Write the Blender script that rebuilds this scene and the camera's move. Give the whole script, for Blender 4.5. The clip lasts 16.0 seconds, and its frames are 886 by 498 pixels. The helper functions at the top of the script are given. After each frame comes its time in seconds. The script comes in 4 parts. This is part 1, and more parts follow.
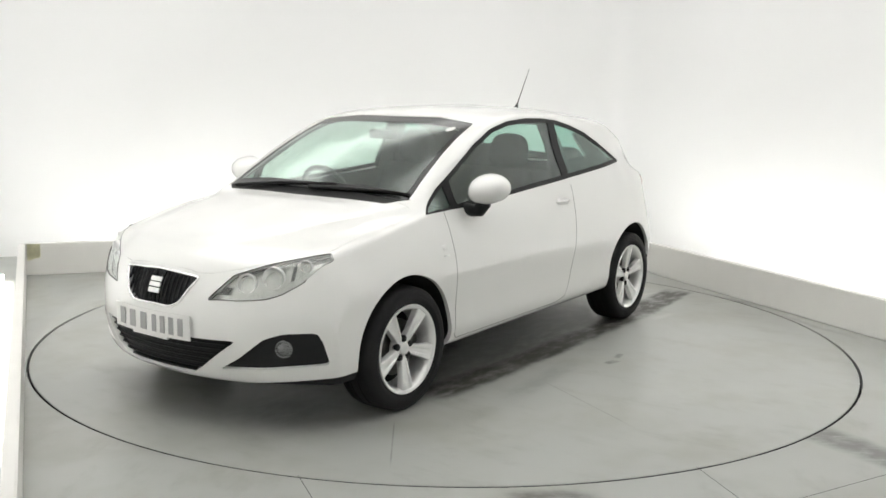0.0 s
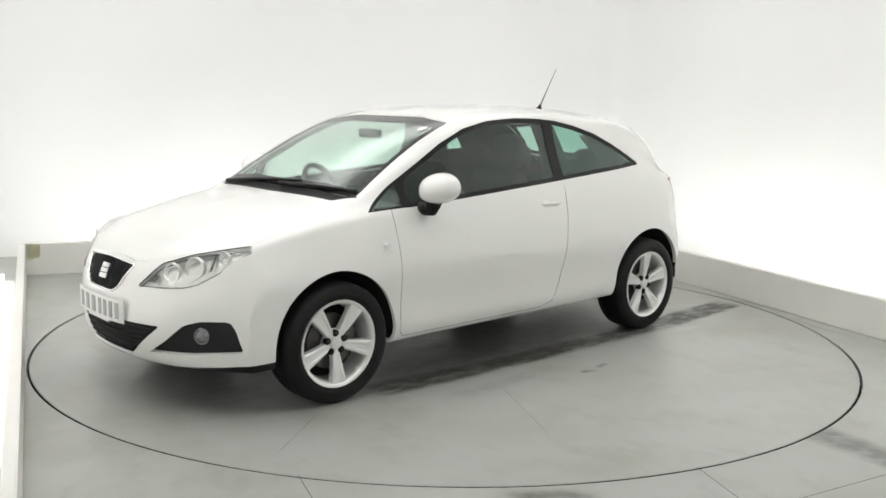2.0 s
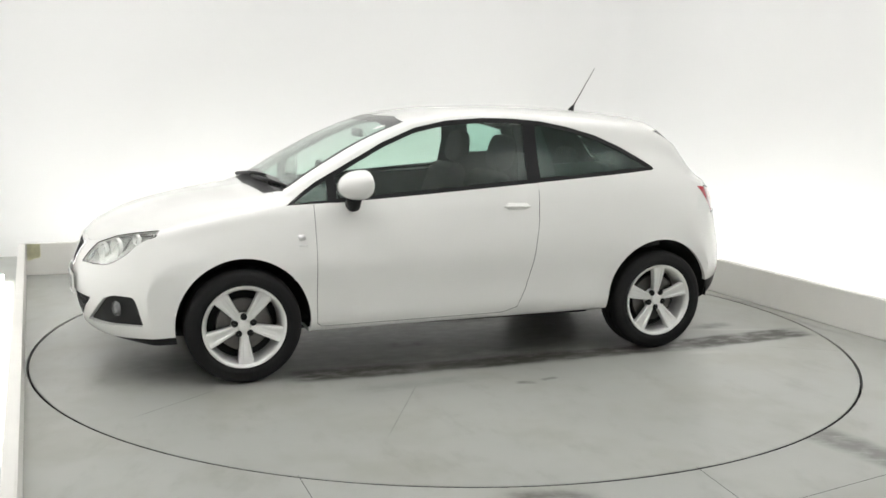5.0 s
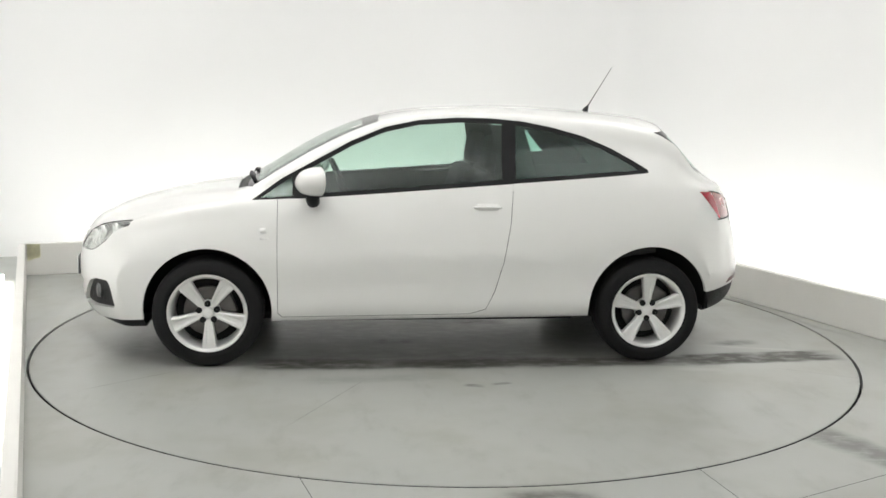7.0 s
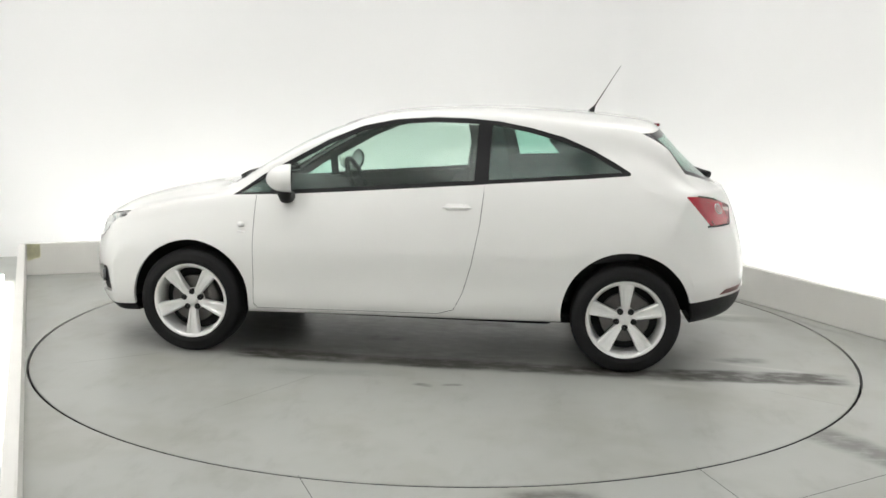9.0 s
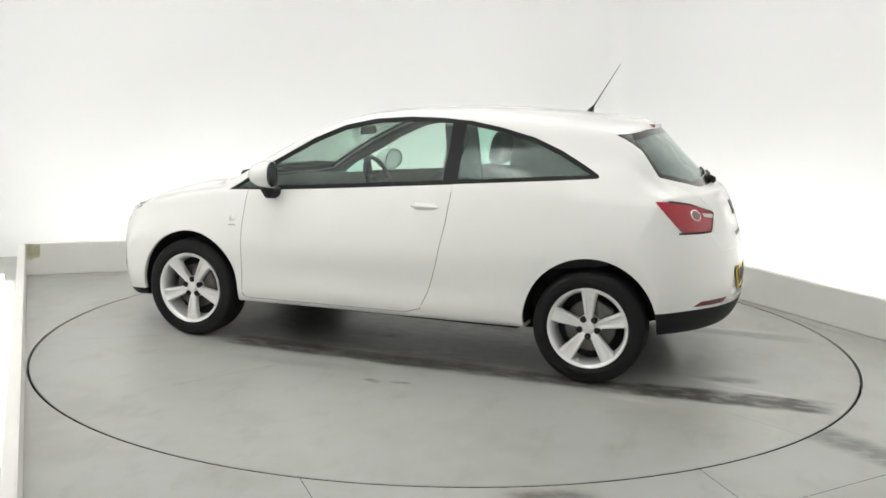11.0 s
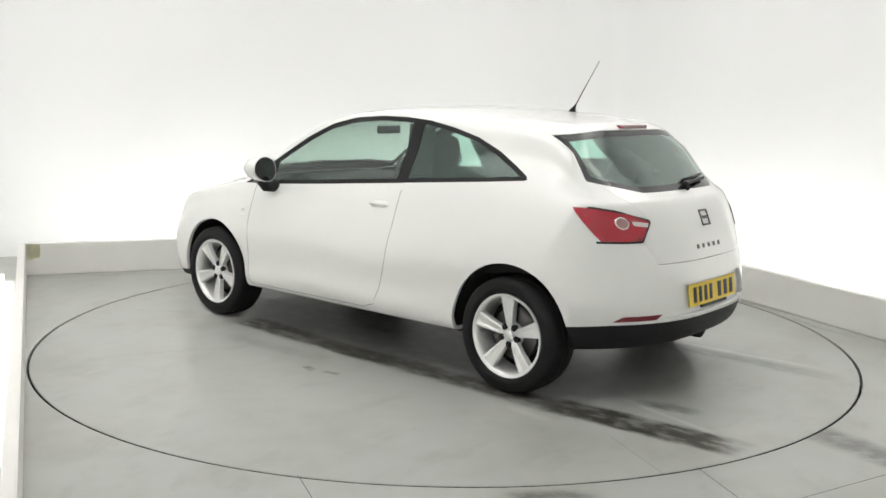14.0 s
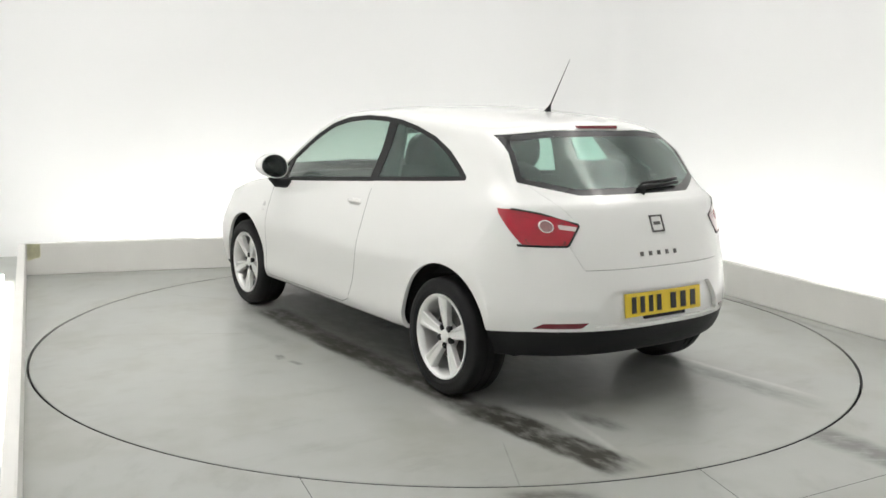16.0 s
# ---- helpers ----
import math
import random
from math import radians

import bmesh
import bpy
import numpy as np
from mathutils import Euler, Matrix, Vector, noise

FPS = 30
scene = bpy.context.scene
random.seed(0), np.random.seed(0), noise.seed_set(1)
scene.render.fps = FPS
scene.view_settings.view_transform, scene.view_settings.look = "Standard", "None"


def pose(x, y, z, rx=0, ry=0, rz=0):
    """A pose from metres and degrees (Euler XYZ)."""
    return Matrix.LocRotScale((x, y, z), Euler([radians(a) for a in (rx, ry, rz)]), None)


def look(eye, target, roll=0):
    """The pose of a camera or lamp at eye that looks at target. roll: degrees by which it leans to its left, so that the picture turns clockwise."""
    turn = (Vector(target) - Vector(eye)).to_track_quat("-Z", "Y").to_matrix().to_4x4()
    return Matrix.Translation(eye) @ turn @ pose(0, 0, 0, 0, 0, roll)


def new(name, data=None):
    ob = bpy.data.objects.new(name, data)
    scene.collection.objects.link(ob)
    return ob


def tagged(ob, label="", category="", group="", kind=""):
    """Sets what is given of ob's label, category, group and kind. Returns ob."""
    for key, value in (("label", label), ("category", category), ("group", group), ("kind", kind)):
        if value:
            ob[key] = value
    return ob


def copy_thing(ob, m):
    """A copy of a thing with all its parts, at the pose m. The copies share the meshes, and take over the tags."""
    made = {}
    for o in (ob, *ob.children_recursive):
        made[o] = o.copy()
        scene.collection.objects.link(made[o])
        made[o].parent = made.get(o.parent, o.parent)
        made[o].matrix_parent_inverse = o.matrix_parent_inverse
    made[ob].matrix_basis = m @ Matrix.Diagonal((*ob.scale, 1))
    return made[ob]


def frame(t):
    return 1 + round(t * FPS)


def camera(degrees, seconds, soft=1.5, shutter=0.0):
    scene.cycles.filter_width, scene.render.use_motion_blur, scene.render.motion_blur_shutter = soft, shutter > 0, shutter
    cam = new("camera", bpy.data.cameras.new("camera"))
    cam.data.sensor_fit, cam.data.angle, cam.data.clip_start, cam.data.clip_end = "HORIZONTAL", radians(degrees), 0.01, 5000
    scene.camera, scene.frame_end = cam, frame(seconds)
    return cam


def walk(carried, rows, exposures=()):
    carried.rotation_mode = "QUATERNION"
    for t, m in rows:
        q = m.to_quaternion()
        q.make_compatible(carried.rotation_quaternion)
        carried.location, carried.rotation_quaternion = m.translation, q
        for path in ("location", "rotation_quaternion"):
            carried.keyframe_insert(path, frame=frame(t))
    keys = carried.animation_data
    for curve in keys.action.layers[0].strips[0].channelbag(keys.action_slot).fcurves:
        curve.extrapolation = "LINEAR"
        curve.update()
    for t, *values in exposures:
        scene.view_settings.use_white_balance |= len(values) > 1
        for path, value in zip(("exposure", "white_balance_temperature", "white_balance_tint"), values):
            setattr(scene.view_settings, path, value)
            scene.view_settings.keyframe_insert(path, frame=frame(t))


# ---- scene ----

# ---- camera: stands still before the turntable ----
EYE = Vector((0.0, -5.902, 1.474))
AIM = Vector((-0.0035, 0.9875, -0.1576))
cam = camera(50.48, 16.0, soft=1.6)
walk(cam, [(0, look(EYE, EYE + AIM, 1.08)), (16, look(EYE, EYE + AIM, 1.08))])

# ---- world, light ----
SOFTBOX = 3.2
STRIP = 17.0
world = bpy.data.worlds.new("world")
world.use_nodes = True
world.node_tree.nodes["Background"].inputs["Color"].default_value = (0.9, 0.95, 1.0, 1)
world.node_tree.nodes["Background"].inputs["Strength"].default_value = 0.3
scene.world = world
scene.view_settings.exposure = -0.46


# ---- materials ----
def mat(name, color, rough=0.5, metal=0.0, coat=0.0, vary=0.06, scale=8.0, bump=0.0, bump_scale=60.0, rough_vary=0.05):
    m = bpy.data.materials.new(name)
    m.use_nodes = True
    n, l = m.node_tree.nodes, m.node_tree.links
    b = n["Principled BSDF"]
    b.inputs["Metallic"].default_value = metal
    b.inputs["Coat Weight"].default_value = coat
    b.inputs["Coat Roughness"].default_value = 0.06
    co = n.new("ShaderNodeTexCoord")
    no = n.new("ShaderNodeTexNoise")
    no.inputs["Scale"].default_value, no.inputs["Detail"].default_value = scale, 6.0
    l.new(co.outputs["Object"], no.inputs["Vector"])
    ramp = n.new("ShaderNodeMapRange")
    ramp.inputs["To Min"].default_value, ramp.inputs["To Max"].default_value = 1 - vary, 1 + vary
    l.new(no.outputs["Fac"], ramp.inputs["Value"])
    mul = n.new("ShaderNodeVectorMath")
    mul.operation = "SCALE"
    mul.inputs[0].default_value = color
    l.new(ramp.outputs["Result"], mul.inputs["Scale"])
    l.new(mul.outputs["Vector"], b.inputs["Base Color"])
    rr = n.new("ShaderNodeMapRange")
    rr.inputs["To Min"].default_value, rr.inputs["To Max"].default_value = max(0.02, rough - rough_vary), rough + rough_vary
    l.new(no.outputs["Fac"], rr.inputs["Value"])
    l.new(rr.outputs["Result"], b.inputs["Roughness"])
    if bump:
        n2 = n.new("ShaderNodeTexNoise")
        n2.inputs["Scale"].default_value, n2.inputs["Detail"].default_value = bump_scale, 4.0
        l.new(co.outputs["Object"], n2.inputs["Vector"])
        bp = n.new("ShaderNodeBump")
        bp.inputs["Strength"].default_value, bp.inputs["Distance"].default_value = bump, 0.01
        l.new(n2.outputs["Fac"], bp.inputs["Height"])
        l.new(bp.outputs["Normal"], b.inputs["Normal"])
    return m


def pane(name, tint, gloss_rough=0.02):
    m = bpy.data.materials.new(name)
    m.use_nodes = True
    n, l = m.node_tree.nodes, m.node_tree.links
    n.remove(n["Principled BSDF"])
    tr, gl, mix, lw = (n.new("ShaderNodeBsdfTransparent"), n.new("ShaderNodeBsdfGlossy"),
                       n.new("ShaderNodeMixShader"), n.new("ShaderNodeLayerWeight"))
    tr.inputs["Color"].default_value = (*tint, 1)
    gl.inputs["Roughness"].default_value = gloss_rough + 0.13
    gl.inputs["Color"].default_value = (0.95, 0.97, 0.96, 1)
    lw.inputs["Blend"].default_value = 0.5
    pw, ma = n.new("ShaderNodeMath"), n.new("ShaderNodeMath")
    pw.operation, ma.operation = "POWER", "MULTIPLY_ADD"
    pw.inputs[1].default_value, ma.inputs[1].default_value, ma.inputs[2].default_value = 3.6, 0.72, 0.045
    l.new(lw.outputs["Facing"], pw.inputs[0])
    l.new(pw.outputs[0], ma.inputs[0])
    l.new(ma.outputs[0], mix.inputs[0])
    l.new(tr.outputs[0], mix.inputs[1])
    l.new(gl.outputs[0], mix.inputs[2])
    l.new(mix.outputs[0], n["Material Output"].inputs["Surface"])
    return m


def glow(name, color, strength):
    m = bpy.data.materials.new(name)
    m.use_nodes = True
    b = m.node_tree.nodes["Principled BSDF"]
    b.inputs["Base Color"].default_value = (*color, 1)
    b.inputs["Emission Color"].default_value = (*color, 1)
    b.inputs["Emission Strength"].default_value = strength
    return m


PAINT = mat("white_paint", (0.81, 0.81, 0.79), 0.35, coat=1.0, vary=0.015, scale=3)
TRIM = mat("black_trim", (0.012, 0.0125, 0.013), 0.5, vary=0.15, scale=30, bump=0.15, bump_scale=400)
GLOSS_BLACK = mat("gloss_black", (0.02, 0.021, 0.022), 0.18, vary=0.1, scale=20)
RUBBER = mat("tyre_rubber", (0.010, 0.010, 0.0105), 0.62, vary=0.25, scale=25, bump=0.2, bump_scale=200)
ALLOY = mat("silver_alloy", (0.80, 0.80, 0.79), 0.34, metal=0.5, vary=0.04, scale=20)
STEEL = mat("brake_steel", (0.13, 0.125, 0.12), 0.4, metal=0.8, vary=0.2, scale=40)
CHROME = mat("chrome", (0.85, 0.85, 0.85), 0.1, metal=1.0, vary=0.02)
MIRROR = mat("mirror_silver", (0.75, 0.77, 0.78), 0.03, metal=1.0, vary=0.01)
SEAL = mat("grey_rubber", (0.10, 0.10, 0.10), 0.8, vary=0.1)
LINER = mat("dark_lining", (0.018, 0.018, 0.019), 0.85, vary=0.2, scale=12)
FABRIC = mat("seat_fabric", (0.020, 0.021, 0.023), 0.9, vary=0.25, scale=120, bump=0.3, bump_scale=500)
DASH = mat("dashboard_plastic", (0.026, 0.027, 0.029), 0.6, vary=0.1, scale=60, bump=0.2, bump_scale=300)
HEADLINER = mat("pale_headlining", (0.5, 0.5, 0.48), 0.9, vary=0.05)
GLASS = pane("tinted_glass", (0.86, 0.935, 0.90))
DARK_GLASS = pane("privacy_glass", (0.75, 0.90, 0.85))
CLEAR = pane("clear_lens", (0.985, 0.99, 0.985))
RED_LENS = mat("red_lens", (0.40, 0.009, 0.026), 0.10, coat=1.0, vary=0.1, scale=40)
RED_DARK = mat("dark_red_lens", (0.17, 0.010, 0.018), 0.15, coat=1.0, vary=0.1, scale=40)
for m in (RUBBER, LINER, FABRIC, DASH, TRIM):
    m.node_tree.nodes["Principled BSDF"].inputs["Specular IOR Level"].default_value = 0.22
PLATE_WHITE = mat("white_plate", (0.78, 0.78, 0.76), 0.4, vary=0.02)
PLATE_YELLOW = mat("yellow_plate", (0.80, 0.58, 0.03), 0.4, vary=0.03)
LAMP_GREY = mat("lamp_bezel_grey", (0.10, 0.10, 0.10), 0.3, metal=0.3, vary=0.2, scale=30)
# front plate characters, their colour lightened as if washed out by light
PALE_INK = mat("pale_ink", (0.34, 0.34, 0.34), 0.4)
INK = mat("black_ink", (0.02, 0.02, 0.02), 0.5)
WALL = mat("white_wall_paint", (0.79, 0.79, 0.787), 0.8, vary=0.012, scale=0.8, bump=0.05, bump_scale=40)
PLINTH = mat("off_white_board", (0.80, 0.79, 0.755), 0.6, vary=0.05, scale=5, bump=0.08, bump_scale=60)


def polished_floor(name, streaks):
    """Grey-green painted floor, mottled and worn, with streaks and painted shade: rows of x, y, half length, half
    width, turn in degrees, depth (negative: a pale streak), softness.
    """
    m = mat(name, (0.370, 0.383, 0.362), 0.27, vary=0.0, scale=0.9, rough_vary=0.0)
    n, l = m.node_tree.nodes, m.node_tree.links
    b = n["Principled BSDF"]
    base = b.inputs["Base Color"].links[0].from_socket
    co = n.new("ShaderNodeTexCoord")

    def noise_of(scale, detail, stretch=None, source=None):
        nz = n.new("ShaderNodeTexNoise")
        nz.inputs["Scale"].default_value, nz.inputs["Detail"].default_value = scale, detail
        nz.inputs["Roughness"].default_value = 0.62
        out = source or co.outputs["Object"]
        if stretch:
            mp = n.new("ShaderNodeMapping")
            mp.inputs["Scale"].default_value = stretch
            l.new(out, mp.inputs["Vector"])
            out = mp.outputs["Vector"]
        l.new(out, nz.inputs["Vector"])
        return nz

    def ranged(socket, a0, a1, b0, b1, smooth=False):
        mr = n.new("ShaderNodeMapRange")
        if smooth:
            mr.interpolation_type = "SMOOTHSTEP"
        for key, v in (("From Min", a0), ("From Max", a1), ("To Min", b0), ("To Max", b1)):
            mr.inputs[key].default_value = v
        l.new(socket, mr.inputs["Value"])
        return mr.outputs["Result"]

    def maths(op, a, c):
        mm = n.new("ShaderNodeMath")
        mm.operation = op
        for k, v in enumerate((a, c)):
            if isinstance(v, (int, float)):
                mm.inputs[k].default_value = v
            else:
                l.new(v, mm.inputs[k])
        return mm.outputs[0]

    def blend(factor, under, color):
        mx = n.new("ShaderNodeMix")
        mx.data_type = "RGBA"
        l.new(factor, mx.inputs["Factor"])
        l.new(under, mx.inputs["A"])
        mx.inputs["B"].default_value = (*color, 1)
        return mx.outputs["Result"]

    # broad worn patches, a yellowish cast here and there
    base = blend(ranged(noise_of(0.8, 2.5).outputs["Fac"], 0.32, 0.72, 0.0, 0.65, True), base, (0.43, 0.443, 0.415))
    base = blend(ranged(noise_of(1.5, 3.5).outputs["Fac"], 0.42, 0.76, 0.0, 0.55, True), base, (0.27, 0.268, 0.222))
    base = blend(ranged(noise_of(6.0, 6.0, (1.0, 0.45, 1.0)).outputs["Fac"], 0.50, 0.78, 0.0, 0.34, True), base, (0.21, 0.205, 0.172))
    warp = noise_of(5.0, 7.0)
    shift = n.new("ShaderNodeVectorMath")
    shift.operation = "MULTIPLY_ADD"
    shift.inputs[1].default_value = (0.12, 0.07, 0.0)
    l.new(warp.outputs["Color"], shift.inputs[0])
    l.new(co.outputs["Object"], shift.inputs[2])
    back = n.new("ShaderNodeVectorMath")
    back.operation = "SUBTRACT"
    back.inputs[1].default_value = (0.06, 0.035, 0.0)
    l.new(shift.outputs["Vector"], back.inputs[0])
    grain = noise_of(7.0, 10.0, (1.0, 2.2, 1.0))
    marked = None
    for x, y, hl, hw, turn, depth, soft in streaks:
        mp = n.new("ShaderNodeMapping")
        mp.vector_type = "TEXTURE"
        mp.inputs["Location"].default_value = (x, y, 0)
        mp.inputs["Rotation"].default_value = (0, 0, radians(turn))
        mp.inputs["Scale"].default_value = (hl, hw, 1)
        l.new((back if hw > 0.02 else co).outputs["Vector" if hw > 0.02 else "Object"], mp.inputs["Vector"])
        sp = n.new("ShaderNodeSeparateXYZ")
        l.new(mp.outputs["Vector"], sp.inputs[0])
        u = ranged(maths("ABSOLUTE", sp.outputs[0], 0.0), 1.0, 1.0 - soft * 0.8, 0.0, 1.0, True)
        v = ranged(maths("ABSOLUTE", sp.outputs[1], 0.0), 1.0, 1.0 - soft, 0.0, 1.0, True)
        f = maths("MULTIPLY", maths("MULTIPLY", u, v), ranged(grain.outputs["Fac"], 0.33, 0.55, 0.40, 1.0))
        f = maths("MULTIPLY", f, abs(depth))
        # one dark brown serves the tyre streaks and the shade under the car
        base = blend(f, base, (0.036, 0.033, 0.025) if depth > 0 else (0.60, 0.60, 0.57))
        marked = maths("MAXIMUM", marked, f) if marked else f
    l.new(base, b.inputs["Base Color"])
    rough = ranged(noise_of(1.1, 3.0).outputs["Fac"], 0.35, 0.70, 0.29, 0.36)
    l.new(maths("ADD", rough, maths("MULTIPLY", marked, 0.10)), b.inputs["Roughness"])
    bp = n.new("ShaderNodeBump")
    bp.inputs["Strength"].default_value, bp.inputs["Distance"].default_value = 0.05, 0.004
    l.new(noise_of(2.2, 4.0).outputs["Fac"], bp.inputs["Height"])
    l.new(bp.outputs["Normal"], b.inputs["Normal"])
    return m


# ---- mesh helpers ----
def part(name, bm, material, parent=None, label="", smooth=True):
    me = bpy.data.meshes.new(name)
    bm.to_mesh(me)
    bm.free()
    for x in material if isinstance(material, (list, tuple)) else [material]:
        me.materials.append(x)
    if smooth:
        me.polygons.foreach_set("use_smooth", [True] * len(me.polygons))
    ob = new(name, me)
    ob.parent = parent
    if label:
        tagged(ob, label)
    return ob


def auto_smooth(ob, angle=35):
    me = ob.data
    bm = bmesh.new()
    bm.from_mesh(me)
    for e in bm.edges:
        e.smooth = len(e.link_faces) == 2 and e.calc_face_angle(0) < radians(angle)
    bm.to_mesh(me)
    bm.free()
    return ob


def box(bm, x0, x1, y0, y1, z0, z1, bevel=0.0, segments=2):
    m = Matrix.Translation(((x0 + x1) / 2, (y0 + y1) / 2, (z0 + z1) / 2)) @ Matrix.Diagonal((abs(x1 - x0), abs(y1 - y0), abs(z1 - z0), 1))
    vs = bmesh.ops.create_cube(bm, size=1, matrix=m)["verts"]
    if bevel:
        es = list({e for v in vs for e in v.link_edges})
        vs = bmesh.ops.bevel(bm, geom=es, offset=bevel, segments=segments, affect="EDGES", profile=0.5)["verts"]
    return vs


def lathe(bm, prof, m=None, n=64, closed=False):
    """Turns (radius, along y) points round the y axis."""
    rings = []
    for k in range(n):
        a = 2 * math.pi * k / n
        rings.append([bm.verts.new((r * math.cos(a), y, r * math.sin(a))) for r, y in prof])
    for k in range(n):
        p, q = rings[k], rings[(k + 1) % n]
        for j in range(len(prof) - 1):
            bm.faces.new((p[j], p[j + 1], q[j + 1], q[j]))
    vs = [v for r in rings for v in r]
    if m:
        bmesh.ops.transform(bm, matrix=m, verts=vs)
    return vs


def tube(bm, pts, r, n=8, close=True):
    """A round bar along points; r is one radius or one for each point."""
    pts = [Vector(p) for p in pts]
    rs = r if isinstance(r, (list, tuple)) else [r] * len(pts)
    rings = []
    for i, p in enumerate(pts):
        d = (pts[min(i + 1, len(pts) - 1)] - pts[max(i - 1, 0)]).normalized()
        a = d.orthogonal().normalized() if not rings else (prev - d * prev.dot(d)).normalized()
        prev = a
        b = d.cross(a)
        rings.append([bm.verts.new(p + (a * math.cos(2 * math.pi * k / n) + b * math.sin(2 * math.pi * k / n)) * rs[i]) for k in range(n)])
    for p, q in zip(rings, rings[1:]):
        for k in range(n):
            bm.faces.new((p[k], p[(k + 1) % n], q[(k + 1) % n], q[k]))
    if close:
        bm.faces.new(rings[0][::-1])
        bm.faces.new(rings[-1])


def prism(bm, poly, place, depth):
    """Extrudes a flat outline; place(a, b, d) gives the point at depth d."""
    lo = [bm.verts.new(place(a, b, 0)) for a, b in poly]
    hi = [bm.verts.new(place(a, b, depth)) for a, b in poly]
    bm.faces.new(lo[::-1])
    bm.faces.new(hi)
    for i in range(len(poly)):
        j = (i + 1) % len(poly)
        bm.faces.new((lo[i], lo[j], hi[j], hi[i]))


def curve(knots):
    """A monotone cubic through (x, value) knots."""
    k = sorted(knots)
    xs, ys = np.array([a for a, _ in k], float), np.array([b for _, b in k], float)
    h, d = np.diff(xs), np.diff(ys) / np.diff(xs)
    m = np.zeros(len(xs))
    m[0], m[-1] = d[0], d[-1]
    for i in range(1, len(xs) - 1):
        if d[i - 1] * d[i] > 0:
            w1, w2 = 2 * h[i] + h[i - 1], h[i] + 2 * h[i - 1]
            m[i] = (w1 + w2) / (w1 / d[i - 1] + w2 / d[i])

    def f(x):
        x = np.clip(x, xs[0], xs[-1])
        i = np.clip(np.searchsorted(xs, x) - 1, 0, len(h) - 1)
        t = (x - xs[i]) / h[i]
        return ((1 + 2 * t) * (1 - t) ** 2 * ys[i] + t * (1 - t) ** 2 * h[i] * m[i]
                + t * t * (3 - 2 * t) * ys[i + 1] + t * t * (t - 1) * h[i] * m[i + 1])
    return f


# ---- studio ----
RING = 2.450
CORNER_L, CORNER_B, END_R = Vector((-3.39, 1.55, 0)), Vector((1.32, 3.28, 0)), Vector((4.35, -3.5, 0))
END_L = Vector((-1.25, -3.3, 0))


def studio():
    # the fixed floor with a round opening
    bm = bmesh.new()
    n = 128
    inner = [bm.verts.new((RING * 1.0055 * math.cos(2 * math.pi * k / n), RING * 1.0055 * math.sin(2 * math.pi * k / n) - 0.018, 0)) for k in range(n)]
    outer = []
    for k in range(n):
        c, s = math.cos(2 * math.pi * k / n), math.sin(2 * math.pi * k / n)
        f = 9.0 / max(abs(c), abs(s))
        outer.append(bm.verts.new((c * f, s * f, 0)))
    low = [bm.verts.new(v.co + Vector((0, 0, -0.06))) for v in inner]
    for k in range(n):
        j = (k + 1) % n
        bm.faces.new((inner[k], outer[k], outer[j], inner[j]))
        bm.faces.new((low[k], inner[k], inner[j], low[j]))
    fl = part("floor", bm, polished_floor("floor_paint", FLOOR_STAINS), smooth=False)
    tagged(fl, "glossy grey-green painted studio floor with faint stains", "floor", kind="structure")
    # joints between floor panels
    for (ax, ay), (bx, by) in (((-0.565, -2.395), (-0.40, -2.80)), ((1.045, -2.22), (1.20, -2.80)), ((1.20, -2.61), (2.10, -2.095))):
        bm = bmesh.new()
        d = Vector((bx - ax, by - ay, 0)).normalized().cross(Vector((0, 0, 1))) * 0.0018
        a, b = Vector((ax, ay, 0.001)), Vector((bx, by, 0.001))
        bm.faces.new([bm.verts.new(v) for v in (a - d, b - d, b + d, a + d)])
        tagged(part("floor_joint", bm, SEAL, fl, smooth=False))

    # dark bottom of the gap
    bm = bmesh.new()
    lathe(bm, [(RING - 0.05, -0.059), (RING + 0.02, -0.059)], Matrix.Rotation(radians(90), 4, "X"), 96)
    tagged(part("turntable_gap", bm, LINER), "dark gap round the turntable", "gap", kind="structure")

    # turntable
    bm = bmesh.new()
    lathe(bm, [(0.0005, 0.0), (1.2, 0.0), (RING - 0.004, 0.0), (RING, 0.004), (RING, 0.05)], Matrix.Rotation(radians(-90), 4, "X"), 160)
    bmesh.ops.recalc_face_normals(bm, faces=bm.faces)
    tt = part("turntable", bm, polished_floor("turntable_paint", TABLE_STAINS_SHADE), smooth=False)
    bm = bmesh.new()
    lathe(bm, [(RING - 0.0005, 0.0045), (RING - 0.0005, 0.003), (RING + 0.0015, 0.003), (RING + 0.0015, 0.03)], Matrix.Rotation(radians(-90), 4, "X"), 160)
    part("edge_trim", bm, LINER, tt, "dark metal edge round the turntable", smooth=False)
    tagged(tt, "round grey-green painted turntable with dark tyre streaks and painted shade under the car", "turntable")

    # low boards that hide the strip lights
    def board(name, a, b, h, thick, label):
        d = (b - a).normalized()
        nrm = Vector((-d.y, d.x, 0))
        if nrm.dot(a + b) < 0:
            nrm = -nrm
        bm = bmesh.new()
        q = [a, b, b + nrm * thick, a + nrm * thick]
        lo = [bm.verts.new(v) for v in q]
        hi = [bm.verts.new(v + Vector((0, 0, h))) for v in q]
        bm.faces.new(lo[::-1])
        bm.faces.new(hi)
        for i in range(4):
            bm.faces.new((lo[i], lo[(i + 1) % 4], hi[(i + 1) % 4], hi[i]))
        bmesh.ops.recalc_face_normals(bm, faces=bm.faces)
        bmesh.ops.bevel(bm, geom=bm.edges[:], offset=0.006, segments=2, affect="EDGES")
        return tagged(part(name, bm, PLINTH, smooth=False), label, "low wall", kind="structure")

